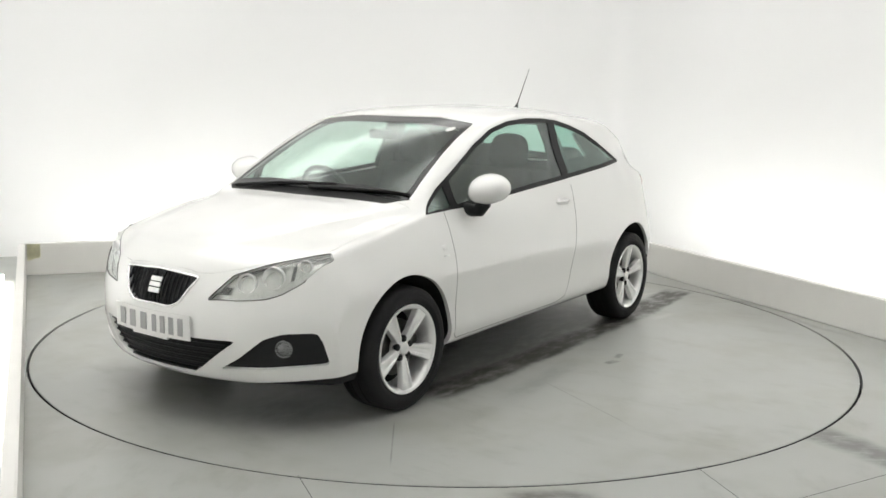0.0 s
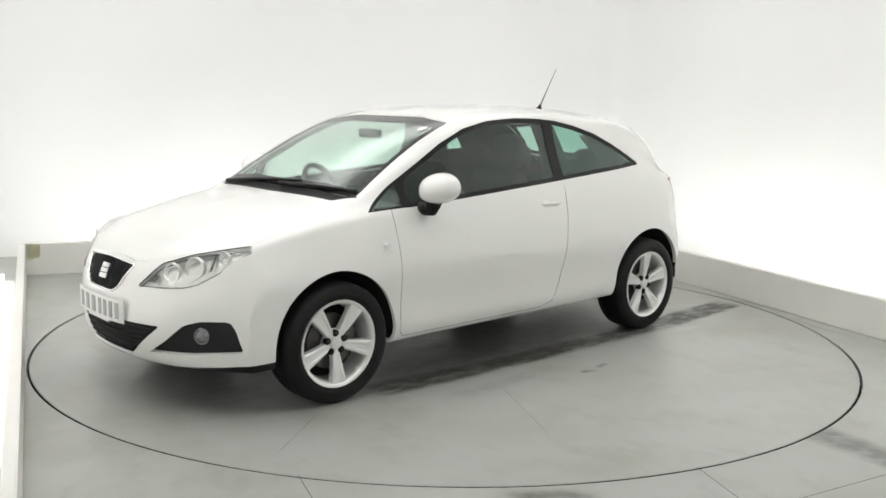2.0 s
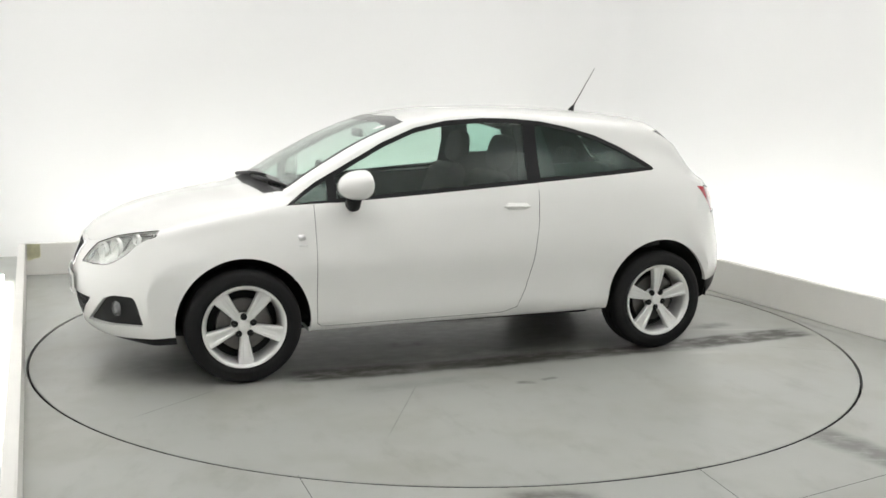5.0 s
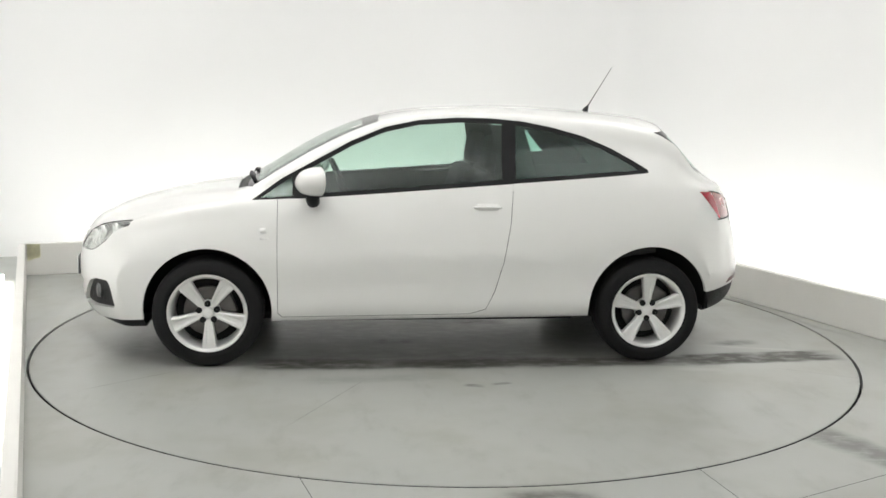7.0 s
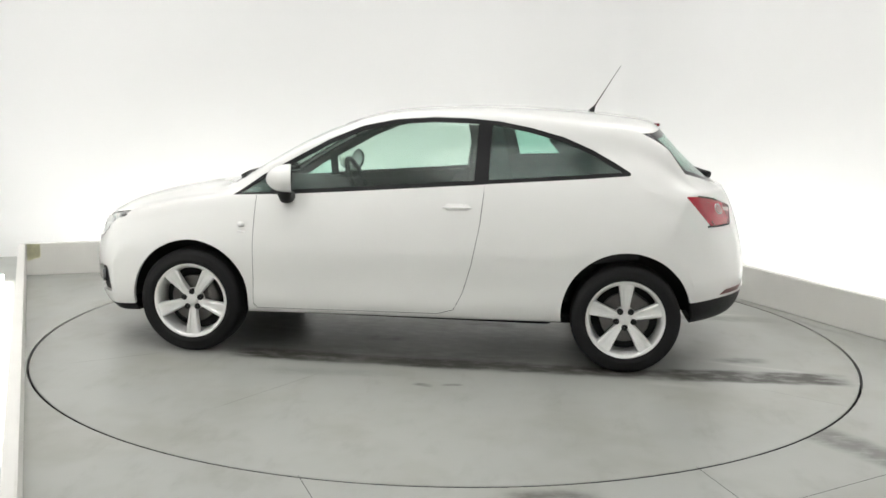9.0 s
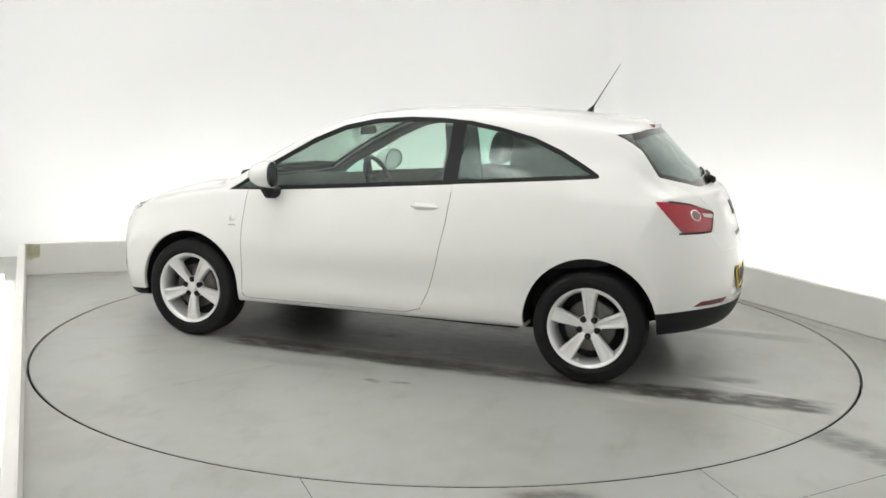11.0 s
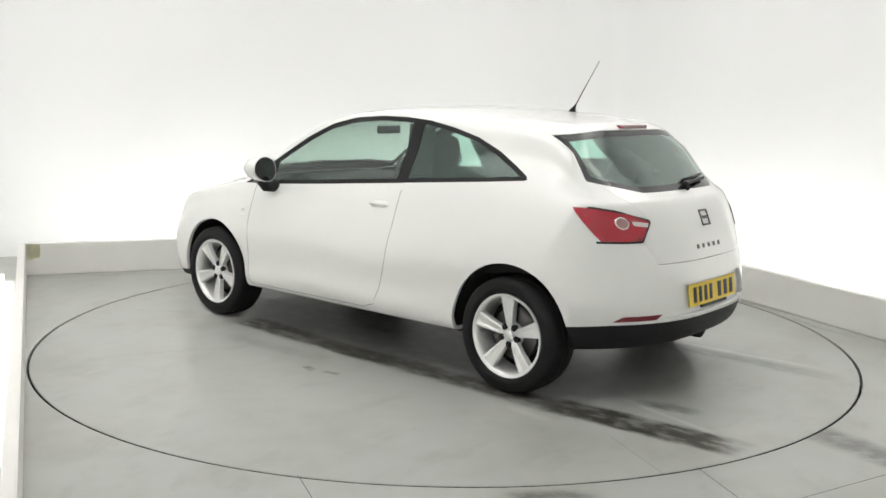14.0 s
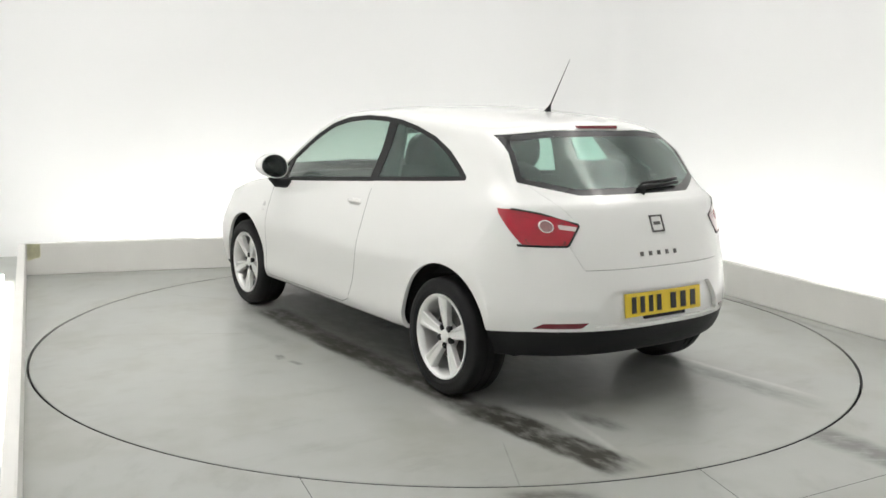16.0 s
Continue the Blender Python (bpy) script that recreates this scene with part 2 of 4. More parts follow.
    board("plinth_back", CORNER_L, CORNER_B, 0.26, 0.05, "low off-white board round the back of the studio floor")
    board("plinth_side", CORNER_B, END_R, 0.26, 0.05, "low off-white board along the side of the studio floor")
    board("plinth_left", CORNER_L, END_L, 0.26, 0.05, "low off-white board ending the studio floor")

    bm = bmesh.new()
    d = (CORNER_B - CORNER_L).normalized()
    nn = Vector((d.y, -d.x, 0))
    p = CORNER_L + d * 0.012 + nn * 0.003
    q = CORNER_L + d * 0.11 + nn * 0.003
    vs = [bm.verts.new(v) for v in (p + Vector((0, 0, 0.12)), q + Vector((0, 0, 0.15)), q + Vector((0, 0, 0.256)), p + Vector((0, 0, 0.256)))]
    fc = bm.faces.new(vs)
    bmesh.ops.solidify(bm, geom=[fc], thickness=0.001)
    tagged(part("tape", bm, mat("yellow_tape", (0.80, 0.78, 0.56), 0.6, vary=0.2, scale=20), smooth=False), "faded yellow tape on the corner of the low board", "tape")

    # tall white walls behind the boards, with a rounded corner
    nl, nr, ns = Vector((-0.345, 0.938, 0)), Vector((0.913, 0.408, 0)), Vector((-0.915, -0.404, 0))
    off = 1.1
    a = END_L + ns * off
    e = CORNER_L + (nl + ns) * (off / (1 + nl.dot(ns)))
    c = CORNER_B + (nl + nr) * (off / (1 + nl.dot(nr)))
    b = END_R + nr * off
    line = [a]
    for before, corner, after in ((a, e, c), (e, c, b)):
        p0, p1 = corner + (before - corner).normalized() * 0.5, corner + (after - corner).normalized() * 0.5
        for k in range(9):
            t = k / 8
            line.append(p0 * (1 - t) ** 2 + corner * 2 * t * (1 - t) + p1 * t * t)
    line += [b]
    rest = [b + Vector((0.02, -0.02, 0)), Vector((5.6, -8.5, 0)), Vector((-4.6, -8.5, 0)), Vector((-4.6, -4.4, 0)), a + Vector((-0.02, -0.02, 0))]
    H = 4.2
    bm = bmesh.new()
    lo = [bm.verts.new(p) for p in line]
    hi = [bm.verts.new(p + Vector((0, 0, H))) for p in line]
    for i in range(len(line) - 1):
        bm.faces.new((lo[i + 1], lo[i], hi[i], hi[i + 1]))
    w = part("wall_studio", bm, WALL, smooth=True)
    auto_smooth(w, 30)
    so = w.modifiers.new("thickness", "SOLIDIFY")
    so.thickness, so.offset = 0.1, -1
    tagged(w, "tall white seamless studio wall with a rounded corner", "wall", kind="structure")
    bm = bmesh.new()
    lo = [bm.verts.new(p) for p in rest]
    hi = [bm.verts.new(p + Vector((0, 0, H))) for p in rest]
    for i in range(len(rest) - 1):
        bm.faces.new((lo[i + 1], lo[i], hi[i], hi[i + 1]))
    w = part("wall_front", bm, WALL, smooth=False)
    so = w.modifiers.new("thickness", "SOLIDIFY")
    so.thickness, so.offset = 0.1, -1
    tagged(w, "plain white wall closing the room behind the camera", "wall", kind="structure")
    bm = bmesh.new()
    box(bm, -8.5, 6.5, -9.5, 6.5, H, H + 0.1)
    tagged(part("ceiling", bm, WALL, smooth=False), "white studio ceiling", "ceiling", kind="structure")

    # strip lights on the floor behind the boards
    def strip(p, q, nrm, power=STRIP):
        bm = bmesh.new()
        m = (p + q) / 2 + nrm * 0.22
        ln = (q - p).length
        box(bm, -ln / 2, ln / 2, -0.05, 0.05, 0.0, 0.06, 0.01)
        ob = part("strip_light", bm, glow("strip_glow", (1.0, 0.995, 0.975), power), smooth=False)
        ob.matrix_world = Matrix.Translation(m) @ Matrix.Rotation(math.atan2((q - p).y, (q - p).x), 4, "Z")
        tagged(ob, "bright white strip light on the floor behind the low board", "strip light", "strip lights")

    strip(CORNER_L + Vector((0.1, 0.04, 0)), CORNER_B, nl)
    strip(CORNER_B + Vector((0.1, -0.2, 0)), END_R, nr)
    strip(CORNER_L + Vector((0.1, -0.2, 0)), END_L, ns, STRIP * 1.4)
    # unseen board and strong strip light, added to brighten the car's near side
    board("plinth_front", Vector((-4.5, -7.7, 0)), Vector((5.45, -7.7, 0)), 0.26, 0.05, "unseen low off-white board added before the wall behind the camera")
    strip(Vector((-4.3, -7.8, 0)), Vector((5.2, -7.8, 0)), Vector((0, -1, 0)), STRIP * 2.3)

    # soft boxes under the ceiling
    for u, v, sx, sy, glowing in ((-1.3, -1.5, 2.3, 4.8, SOFTBOX * 0.55), (1.3, -1.5, 2.3, 4.8, SOFTBOX * 0.40),
                                  (0.0, 2.75, 4.8, 1.2, SOFTBOX * 0.66), (-2.75, -0.2, 1.2, 4.6, SOFTBOX * 0.80), (2.75, -0.2, 1.2, 4.6, SOFTBOX * 0.56)):
        bm = bmesh.new()
        box(bm, -sx / 2, sx / 2, -sy / 2, sy / 2, 0, 0.12, 0.01)
        fr = part("soft_box", bm, WALL, smooth=False)
        fr.matrix_world = pose(0, 0, H - 0.2, 0, 0, 20.2) @ pose(u, v, 0)
        tagged(fr, "large white ceiling soft box light" if sx * sy > 5 else "long white ceiling soft box light beside the wall", "soft box", "ceiling lights")
        bm = bmesh.new()
        box(bm, -sx / 2 + 0.05, sx / 2 - 0.05, -sy / 2 + 0.05, sy / 2 - 0.05, -0.015, -0.003)
        part("diffuser", bm, glow("soft_box_glow", (1.0, 0.99, 0.975), glowing), fr, smooth=False)
    return tt


# x, y, half length, half width, turn, depth, softness
FLOOR_STAINS = [(1.84, -1.98, 0.40, 0.15, -58, 0.62, 0.7), (0.42, -2.56, 0.22, 0.10, 0, 0.70, 0.7), (2.08, 1.18, 0.46, 0.14, -49, 0.50, 0.8),
                (-2.6, 1.72, 1.1, 0.12, 20, 0.16, 0.9), (2.5, 0.35, 0.5, 0.05, -66, 0.25, 0.9)]
# first row: shade under the car painted in, sized to its footprint
TABLE_STAINS_SHADE = [(0.15, -0.05, 2.0, 1.05, 0, 0.42, 0.9),
                (-1.80, 0.695, 0.56, 0.135, 4, 1.0, 0.40), (-0.55, 0.745, 1.10, 0.125, 0, 0.92, 0.6), (0.76, 0.725, 0.46, 0.14, -3, 1.0, 0.6), (0.08, 0.745, 0.42, 0.11, 0, 0.9, 0.6),
                # soft dark band under the car's left side
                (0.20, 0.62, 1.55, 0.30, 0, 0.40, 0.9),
                (-1.78, 0.36, 0.20, 0.075, 10, 0.60, 0.8), (-0.04, 1.165, 0.07, 0.035, -20, 0.75, 0.8), (-0.17, 1.135, 0.06, 0.028, 15, 0.70, 0.8),
                (0.34, 0.24, 0.17, 0.08, 0, 0.60, 0.8), (-0.27, -0.25, 0.20, 0.09, 0, 0.60, 0.8), (1.75, 0.30, 0.30, 0.35, 20, 0.35, 0.9), (0.5, 1.02, 0.55, 0.10, 4, 0.22, 0.9),
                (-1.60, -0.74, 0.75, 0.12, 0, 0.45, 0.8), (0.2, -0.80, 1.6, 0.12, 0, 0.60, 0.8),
                # pale streaks, mixed towards a lighter grey
                (-1.62, -0.86, 0.62, 0.030, 3, -0.55, 0.9), (-1.90, 0.50, 0.50, 0.030, -15, -0.50, 0.9), (-1.33, 0.92, 0.22, 0.05, -8, -0.40, 0.9),
                (1.745, 0.975, 0.31, 0.005, 37, 0.40, 0.6), (0.72, 1.37, 0.43, 0.005, 62, 0.35, 0.6), (-2.02, 1.05, 0.35, 0.005, -30, 0.30, 0.6)]


# ---- car body ----
z_top = curve([(2.10, 0.70), (1.96, 0.755), (1.80, 0.83), (1.615, 0.885), (1.435, 0.922), (1.236, 0.948), (1.10, 0.972), (1.03, 1.012), (0.82, 1.145),
               (0.608, 1.262), (0.394, 1.348), (0.18, 1.402), (-0.03, 1.427), (-0.42, 1.443), (-0.88, 1.428), (-1.20, 1.402), (-1.365, 1.377),
               (-1.55, 1.20), (-1.72, 1.05), (-1.79, 1.01), (-1.90, 0.97), (-2.0, 0.93)])
y_mid = curve([(2.1, 0.79), (1.7, 0.815), (1.3, 0.838), (0.5, 0.845), (-0.4, 0.846), (-1.1, 0.843), (-1.5, 0.82), (-1.8, 0.78), (-2.0, 0.75)])
z_mid = curve([(2.1, 0.56), (1.2, 0.60), (-0.5, 0.62), (-1.4, 0.68), (-2.0, 0.68)])
y_belt = curve([(2.0, 0.66), (1.62, 0.715), (1.3, 0.745), (0.98, 0.745), (0.3, 0.755), (-0.4, 0.752), (-1.0, 0.73), (-1.25, 0.705), (-1.6, 0.70), (-1.9, 0.66)])
z_belt = curve([(2.0, 0.69), (1.8, 0.75), (1.6, 0.80), (1.3, 0.868), (0.98, 0.912), (0.3, 0.955), (-0.4, 1.008), (-1.0, 1.056), (-1.25, 1.06), (-1.5, 1.01), (-1.7, 0.97), (-1.9, 0.94)])
y_rail = curve([(2.1, 0.40), (1.6, 0.47), (1.3, 0.53), (1.15, 0.585), (1.03, 0.655), (0.84, 0.660), (0.65, 0.650), (0.457, 0.632), (0.268, 0.612),
                (0.08, 0.603), (-0.14, 0.598), (-0.5, 0.592), (-0.87, 0.58), (-1.275, 0.568), (-1.5, 0.60), (-1.62, 0.615), (-1.72, 0.59), (-1.9, 0.50)])
z_rail = curve([(2.1, 0.72), (1.8, 0.80), (1.6, 0.855), (1.3, 0.915), (1.15, 0.935), (1.03, 0.965), (0.84, 1.062), (0.65, 1.165), (0.457, 1.262), (0.268, 1.338),
                (0.08, 1.376), (-0.14, 1.392), (-0.5, 1.384), (-0.87, 1.355), (-1.275, 1.312), (-1.5, 1.178), (-1.62, 1.095), (-1.75, 1.005), (-1.9, 0.96)])
z_sill = curve([(2.1, 0.20), (1.6, 0.215), (0.9, 0.245), (-0.9, 0.265), (-1.6, 0.280), (-1.8, 0.335), (-2.0, 0.372)])
sweep_f, sweep_r = curve([(0.9, 0.0), (1.5, 0.14), (1.9, 0.36), (2.1, 0.40)]), curve([(-2.0, 0.44), (-1.8, 0.40), (-1.35, 0.16), (-0.9, 0.0)])
swage = curve([(-2.0, 0.003), (-1.6, 0.003), (-1.3, 0.008), (-0.8, 0.009), (0.8, 0.009), (1.3, 0.008), (1.6, 0.003), (2.1, 0.003)])
NOSE, TAIL = 2.065, -1.965


def shrink_front(x):
    s = np.clip((x - (NOSE - 0.145)) / 0.145, 0, 1)
    return math.sqrt(max(0.0, 1 - s * s))


def shrink_front_low(x):
    s = np.clip((x - (NOSE - 0.145)) / 0.145, 0, 1)
    return max(0.0, 1 - s ** 3.2) ** 0.42


def shrink_rear_low(x):
    s = np.clip((-1.80 - x) / (-1.80 - TAIL), 0, 1)
    return max(0.0, 1 - s ** 3.5) ** 0.5


def shrink_rear(x):
    s = np.clip((-1.80 - x) / (-1.80 - TAIL), 0, 1)
    return max(0.0, 1 - s ** 1.6) ** 0.75


def place_x(xc, y):
    if xc > 0.9:
        return xc - sweep_f(xc) * (abs(y) / 0.85) ** 2.3
    if xc < -0.9:
        return xc + sweep_r(xc) * (abs(y) / 0.85) ** 3.0
    return xc


def section(xc, nv):
    """Half of a cross-section of the body, from the sill over the side to the top's middle."""
    def at(fy, fz):
        x = xc
        for _ in range(6):
            y = float(fy(x))
            x = place_x(xc, y)
        return y, float(fz(x))
    cf, cr = shrink_front(xc), shrink_rear(xc)
    yr, zr = at(y_rail, z_rail)
    zt = float(z_top(xc))
    zr = min(zr, zt - 0.004)
    yb, zb = at(y_belt, z_belt)
    ym, zm = at(y_mid, z_mid)
    ys, zs = at(lambda x: y_mid(x) - 0.045, z_sill)
    yl, zl = at(lambda x: y_mid(x) - 0.006, lambda x: z_sill(x) + 0.10)
    yh, zh = at(lambda x: y_mid(x) - swage(x), lambda x: z_sill(x) + 0.185)
    pts = [(0.0, zs), (ys * 0.7, zs), (ys - 0.012, zs), (ys + 0.012, zs + 0.012), (yl, zl), (yh, zh), (ym, zm), (yb + (ym - yb) * 0.45, zb - (zb - zm) * 0.30), (yb, zb),
           (yr + (yb - yr) * 0.46, zb + (zr - zb) * 0.5), (yr, zr), (yr - 0.05, zr + (zt - zr) * 0.30), (yr * 0.5, zr + (zt - zr) * 0.82), (0.0, zt)]
    v = np.array([0, 0.09, 0.14, 0.16, 0.24, 0.30, 0.39, 0.50, 0.58, 0.68, 0.77, 0.81, 0.91, 1.0])
    ty, tz = curve(list(zip(v, [p[0] for p in pts]))), curve(list(zip(v, [p[1] for p in pts])))
    out = []
    for k in range(nv + 1):
        y, z = float(ty(k / nv)), float(tz(k / nv))
        if xc > 1:
            z = 0.47 + (z - 0.47) * (cf if z > 0.47 else shrink_front_low(xc))
        elif xc < -1:
            z = 0.50 + (z - 0.50) * (cr if z > 0.50 else shrink_rear_low(xc))
        out.append((place_x(xc, y), y, z))
    return out


def loft():
    nv = 80
    us = []
    for k in range(201):
        t = k / 200
        us.append(NOSE - 0.0005 + (TAIL + 0.0005 - NOSE + 0.0005) * t)
    us += [NOSE - 0.145 + 0.145 * math.sin(a * math.pi / 40) for a in range(1, 20)] + [-1.80 - 0.165 * math.sin(a * math.pi / 40) for a in range(1, 20)]
    us = sorted(us, reverse=True)
    us = [us[0]] + [b for a, b in zip(us, us[1:]) if abs(a - b) > 0.0015]
    bm = bmesh.new()
    rows = []
    for xc in us:
        half = section(xc, nv)
        rows.append([bm.verts.new(p) for p in half] + [bm.verts.new((x, -y, z)) for x, y, z in half[-2::-1]])
    for p, q in zip(rows, rows[1:]):
        for j in range(len(p) - 1):
            bm.faces.new((p[j], p[j + 1], q[j + 1], q[j]))
    # close the two ends, where upper and lower half meet
    for row in (rows[0], rows[-1]):
        for half in (row[:nv + 1], row[:nv - 1:-1]):
            k = max(range(nv + 1), key=lambda q: abs(half[q].co.y))
            low, high = half[:k + 1], half[:k - 1:-1]
            a = b = 0
            while a < len(low) - 1 or b < len(high) - 1:
                if b == len(high) - 1 or (a < len(low) - 1 and abs(low[a + 1].co.y) <= abs(high[b + 1].co.y)):
                    tri = (low[a], low[a + 1], high[b])
                    a += 1
                else:
                    tri = (low[a], high[b + 1], high[b])
                    b += 1
                if len(set(tri)) == 3:
                    bm.faces.new(tri)
    bmesh.ops.remove_doubles(bm, verts=bm.verts, dist=1e-6)
    bmesh.ops.recalc_face_normals(bm, faces=bm.faces)
    return bm


def inset(poly, d):
    out, n = [], len(poly)
    area2 = sum(poly[i][0] * poly[(i + 1) % n][1] - poly[(i + 1) % n][0] * poly[i][1] for i in range(n))
    s = 1 if area2 > 0 else -1
    for i in range(n):
        p, a, b = Vector(poly[i]), Vector(poly[i - 1]), Vector(poly[(i + 1) % n])
        e1, e2 = (p - a).normalized(), (b - p).normalized()
        n1, n2 = Vector((-e1.y, e1.x)) * s, Vector((-e2.y, e2.x)) * s
        k = n1 + n2
        out.append(tuple(p + k * (d / max(0.35, 1 + n1.dot(n2)))))
    return out


def clip(poly, a, b):
    """Keeps the part of an outline on the left of the line from a to b."""
    def side(p):
        return (b[0] - a[0]) * (p[1] - a[1]) - (b[1] - a[1]) * (p[0] - a[0])
    out = []
    for i in range(len(poly)):
        p, q = poly[i], poly[(i + 1) % len(poly)]
        sp, sq = side(p), side(q)
        if sp >= 0:
            out.append(p)
        if sp * sq < 0:
            t = sp / (sp - sq)
            out.append((p[0] + (q[0] - p[0]) * t, p[1] + (q[1] - p[1]) * t))
    return out


def rounded(poly, r, n=4):
    out = []
    for i in range(len(poly)):
        p, a, b = Vector(poly[i]), Vector(poly[i - 1]), Vector(poly[(i + 1) % len(poly)])
        da, db = min(r, (a - p).length * 0.45), min(r, (b - p).length * 0.45)
        s, e = p + (a - p).normalized() * da, p + (b - p).normalized() * db
        for k in range(n + 1):
            t = k / n
            out.append(tuple(s * (1 - t) ** 2 + p * 2 * t * (1 - t) + e * t * t))
    return out


def inside(poly, p):
    c, n = False, len(poly)
    for i in range(n):
        (x0, y0), (x1, y1) = poly[i], poly[i - 1]
        if (y0 > p[1]) != (y1 > p[1]) and p[0] < (x1 - x0) * (p[1] - y0) / (y1 - y0) + x0:
            c = not c
    return c


def mirror_poly(poly):
    return [(-a, b) for a, b in poly][::-1]


def cut(bm, layer, number, poly, axes, keep):
    """Cuts an outline, drawn on two axes, into the shell and numbers the faces within it."""
    i, j = axes
    mark = bm.faces.layers.int["mark"]
    lo = [min(p[c] for p in poly) for c in (0, 1)]
    hi = [max(p[c] for p in poly) for c in (0, 1)]
    near = []
    for f in bm.faces:
        f[mark] = 0
        c = f.calc_center_median()
        if lo[0] - 0.06 < c[i] < hi[0] + 0.06 and lo[1] - 0.06 < c[j] < hi[1] + 0.06 and keep(c):
            near.append(f)
            f[mark] = 1
    for a, b in zip(poly, poly[1:] + poly[:1]):
        if (Vector(a) - Vector(b)).length < 1e-6:
            continue
        x0, x1, y0, y1 = min(a[0], b[0]) - 1e-4, max(a[0], b[0]) + 1e-4, min(a[1], b[1]) - 1e-4, max(a[1], b[1]) + 1e-4
        faces = []
        for f in near:
            ci, cj = [v.co[i] for v in f.verts], [v.co[j] for v in f.verts]
            if max(ci) >= x0 and min(ci) <= x1 and max(cj) >= y0 and min(cj) <= y1:
                faces.append(f)
        if not faces:
            continue
        nrm = [0.0, 0.0, 0.0]
        nrm[i], nrm[j] = -(b[1] - a[1]), b[0] - a[0]
        co = [0.0, 0.0, 0.0]
        co[i], co[j] = a
        geom = list({v for f in faces for v in f.verts}) + list({e for f in faces for e in f.edges}) + faces
        bmesh.ops.bisect_plane(bm, geom=geom, dist=1e-5, plane_co=co, plane_no=nrm)
        near = [f for f in bm.faces if f[mark]]
    for f in near:
        c = f.calc_center_median()
        if lo[0] <= c[i] <= hi[0] and lo[1] <= c[j] <= hi[1] and keep(c) and inside(poly, (c[i], c[j])):
            f[layer] = number


def take(bm, layer, number, keep=None, gap=0.0, push=0.0):
    """A new bmesh of the faces with that number."""
    out = bmesh.new()
    made = {}
    for f in bm.faces:
        if f[layer] != number or (keep and not keep(f.calc_center_median())):
            continue
        vs = []
        for v in f.verts:
            if v not in made:
                made[v] = out.verts.new(v.co + v.normal * push)
            vs.append(made[v])
        out.faces.new(vs)
    if gap:
        move = {}
        for v in out.verts:
            if v.is_boundary:
                c = sum((f.calc_center_median() for f in v.link_faces), Vector()) / len(v.link_faces)
                if (c - v.co).length > 1e-6:
                    move[v] = v.co + (c - v.co).normalized() * min(gap, 0.3 * (c - v.co).length)
        for v, co in move.items():
            v.co = co
    for e in out.edges:
        e.smooth = not e.is_boundary
    out.normal_update()
    return out


def sink(bm, layer, number, way, depth, name, material, parent):
    """A pocket: the numbered faces moved inwards, with walls round them."""
    out = take(bm, layer, number)
    rim = [e for e in out.edges if e.is_boundary]
    floor = out.faces[:]
    made = bmesh.ops.extrude_edge_only(out, edges=rim)["geom"]
    outer = {v for v in made if isinstance(v, bmesh.types.BMVert)}
    for v in {v for f in floor for v in f.verts}:
        v.co += way * depth
    for f in floor:
        for v in f.verts:
            if any(e.other_vert(v) in outer for e in v.link_edges):
                c = f.calc_center_median()
                v.co += Vector((0, c.y - v.co.y, c.z - v.co.z)).normalized() * 0.002
    bmesh.ops.recalc_face_normals(out, faces=out.faces)
    return auto_smooth(part(name, out, material, parent, "shallow white pocket round the number plate"), 35)


def shell(name, bm, mats, parent, thick, label=""):
    ob = part(name, bm, mats, parent, label)
    so = ob.modifiers.new("thickness", "SOLIDIFY")
    so.thickness, so.offset = thick, -1
    if len(ob.data.materials) > 1:
        so.material_offset = 1
    return ob


DLO = [(1.0, 0.912), (0.838, 1.028), (0.647, 1.133), (0.457, 1.237), (0.268, 1.316), (0.079, 1.357), (-0.14, 1.373), (-0.329, 1.371), (-0.502, 1.358),
       (-0.676, 1.327), (-0.866, 1.278), (-1.026, 1.212), (-1.156, 1.142), (-1.232, 1.096), (-1.238, 1.082), (-1.225, 1.076), (-1.0, 1.057), (-0.512, 1.019),
       (-0.179, 0.993), (0.297, 0.955), (0.648, 0.929)]
DOOR = [(0.858, 0.98), (0.858, 0.30), (0.835, 0.278), (-0.20, 0.290), (-0.29, 0.318), (-0.34, 0.42), (-0.385, 0.58), (-0.425, 0.80), (-0.445, 1.05), (0.2, 1.05)]
GRILLE = rounded([(-0.25, 0.682), (0.0, 0.697), (0.25, 0.682), (0.213, 0.629), (0.177, 0.569), (0.125, 0.545), (-0.125, 0.545), (-0.177, 0.569), (-0.213, 0.629)], 0.02)
LOWER_GRILLE = rounded([(-0.452, 0.422), (0.452, 0.422), (0.285, 0.290), (0.215, 0.247), (-0.215, 0.247), (-0.285, 0.290)], 0.02)
HEADLIGHT = rounded([(0.318, 0.594), (0.371, 0.658), (0.405, 0.703), (0.527, 0.751), (0.621, 0.776), (0.705, 0.796), (0.735, 0.770), (0.678, 0.678), (0.614, 0.630), (0.56, 0.610), (0.466, 0.600)], 0.012)
FOG_BOX = rounded([(0.37, 0.288), (0.465, 0.348), (0.565, 0.438), (0.635, 0.463), (0.748, 0.469), (0.768, 0.424), (0.785, 0.325), (0.55, 0.296)], 0.02)
TAIL_LIGHT = rounded([(0.82, 0.976), (0.684, 0.974), (0.597, 0.957), (0.446, 0.908), (0.512, 0.812), (0.599, 0.811), (0.70, 0.813), (0.82, 0.86)], 0.012)
REAR_RAW = [(-0.572, 1.306), (-0.3, 1.330), (0.3, 1.330), (0.572, 1.306), (0.612, 1.09), (0.37, 1.034), (-0.37, 1.034), (-0.612, 1.09)]
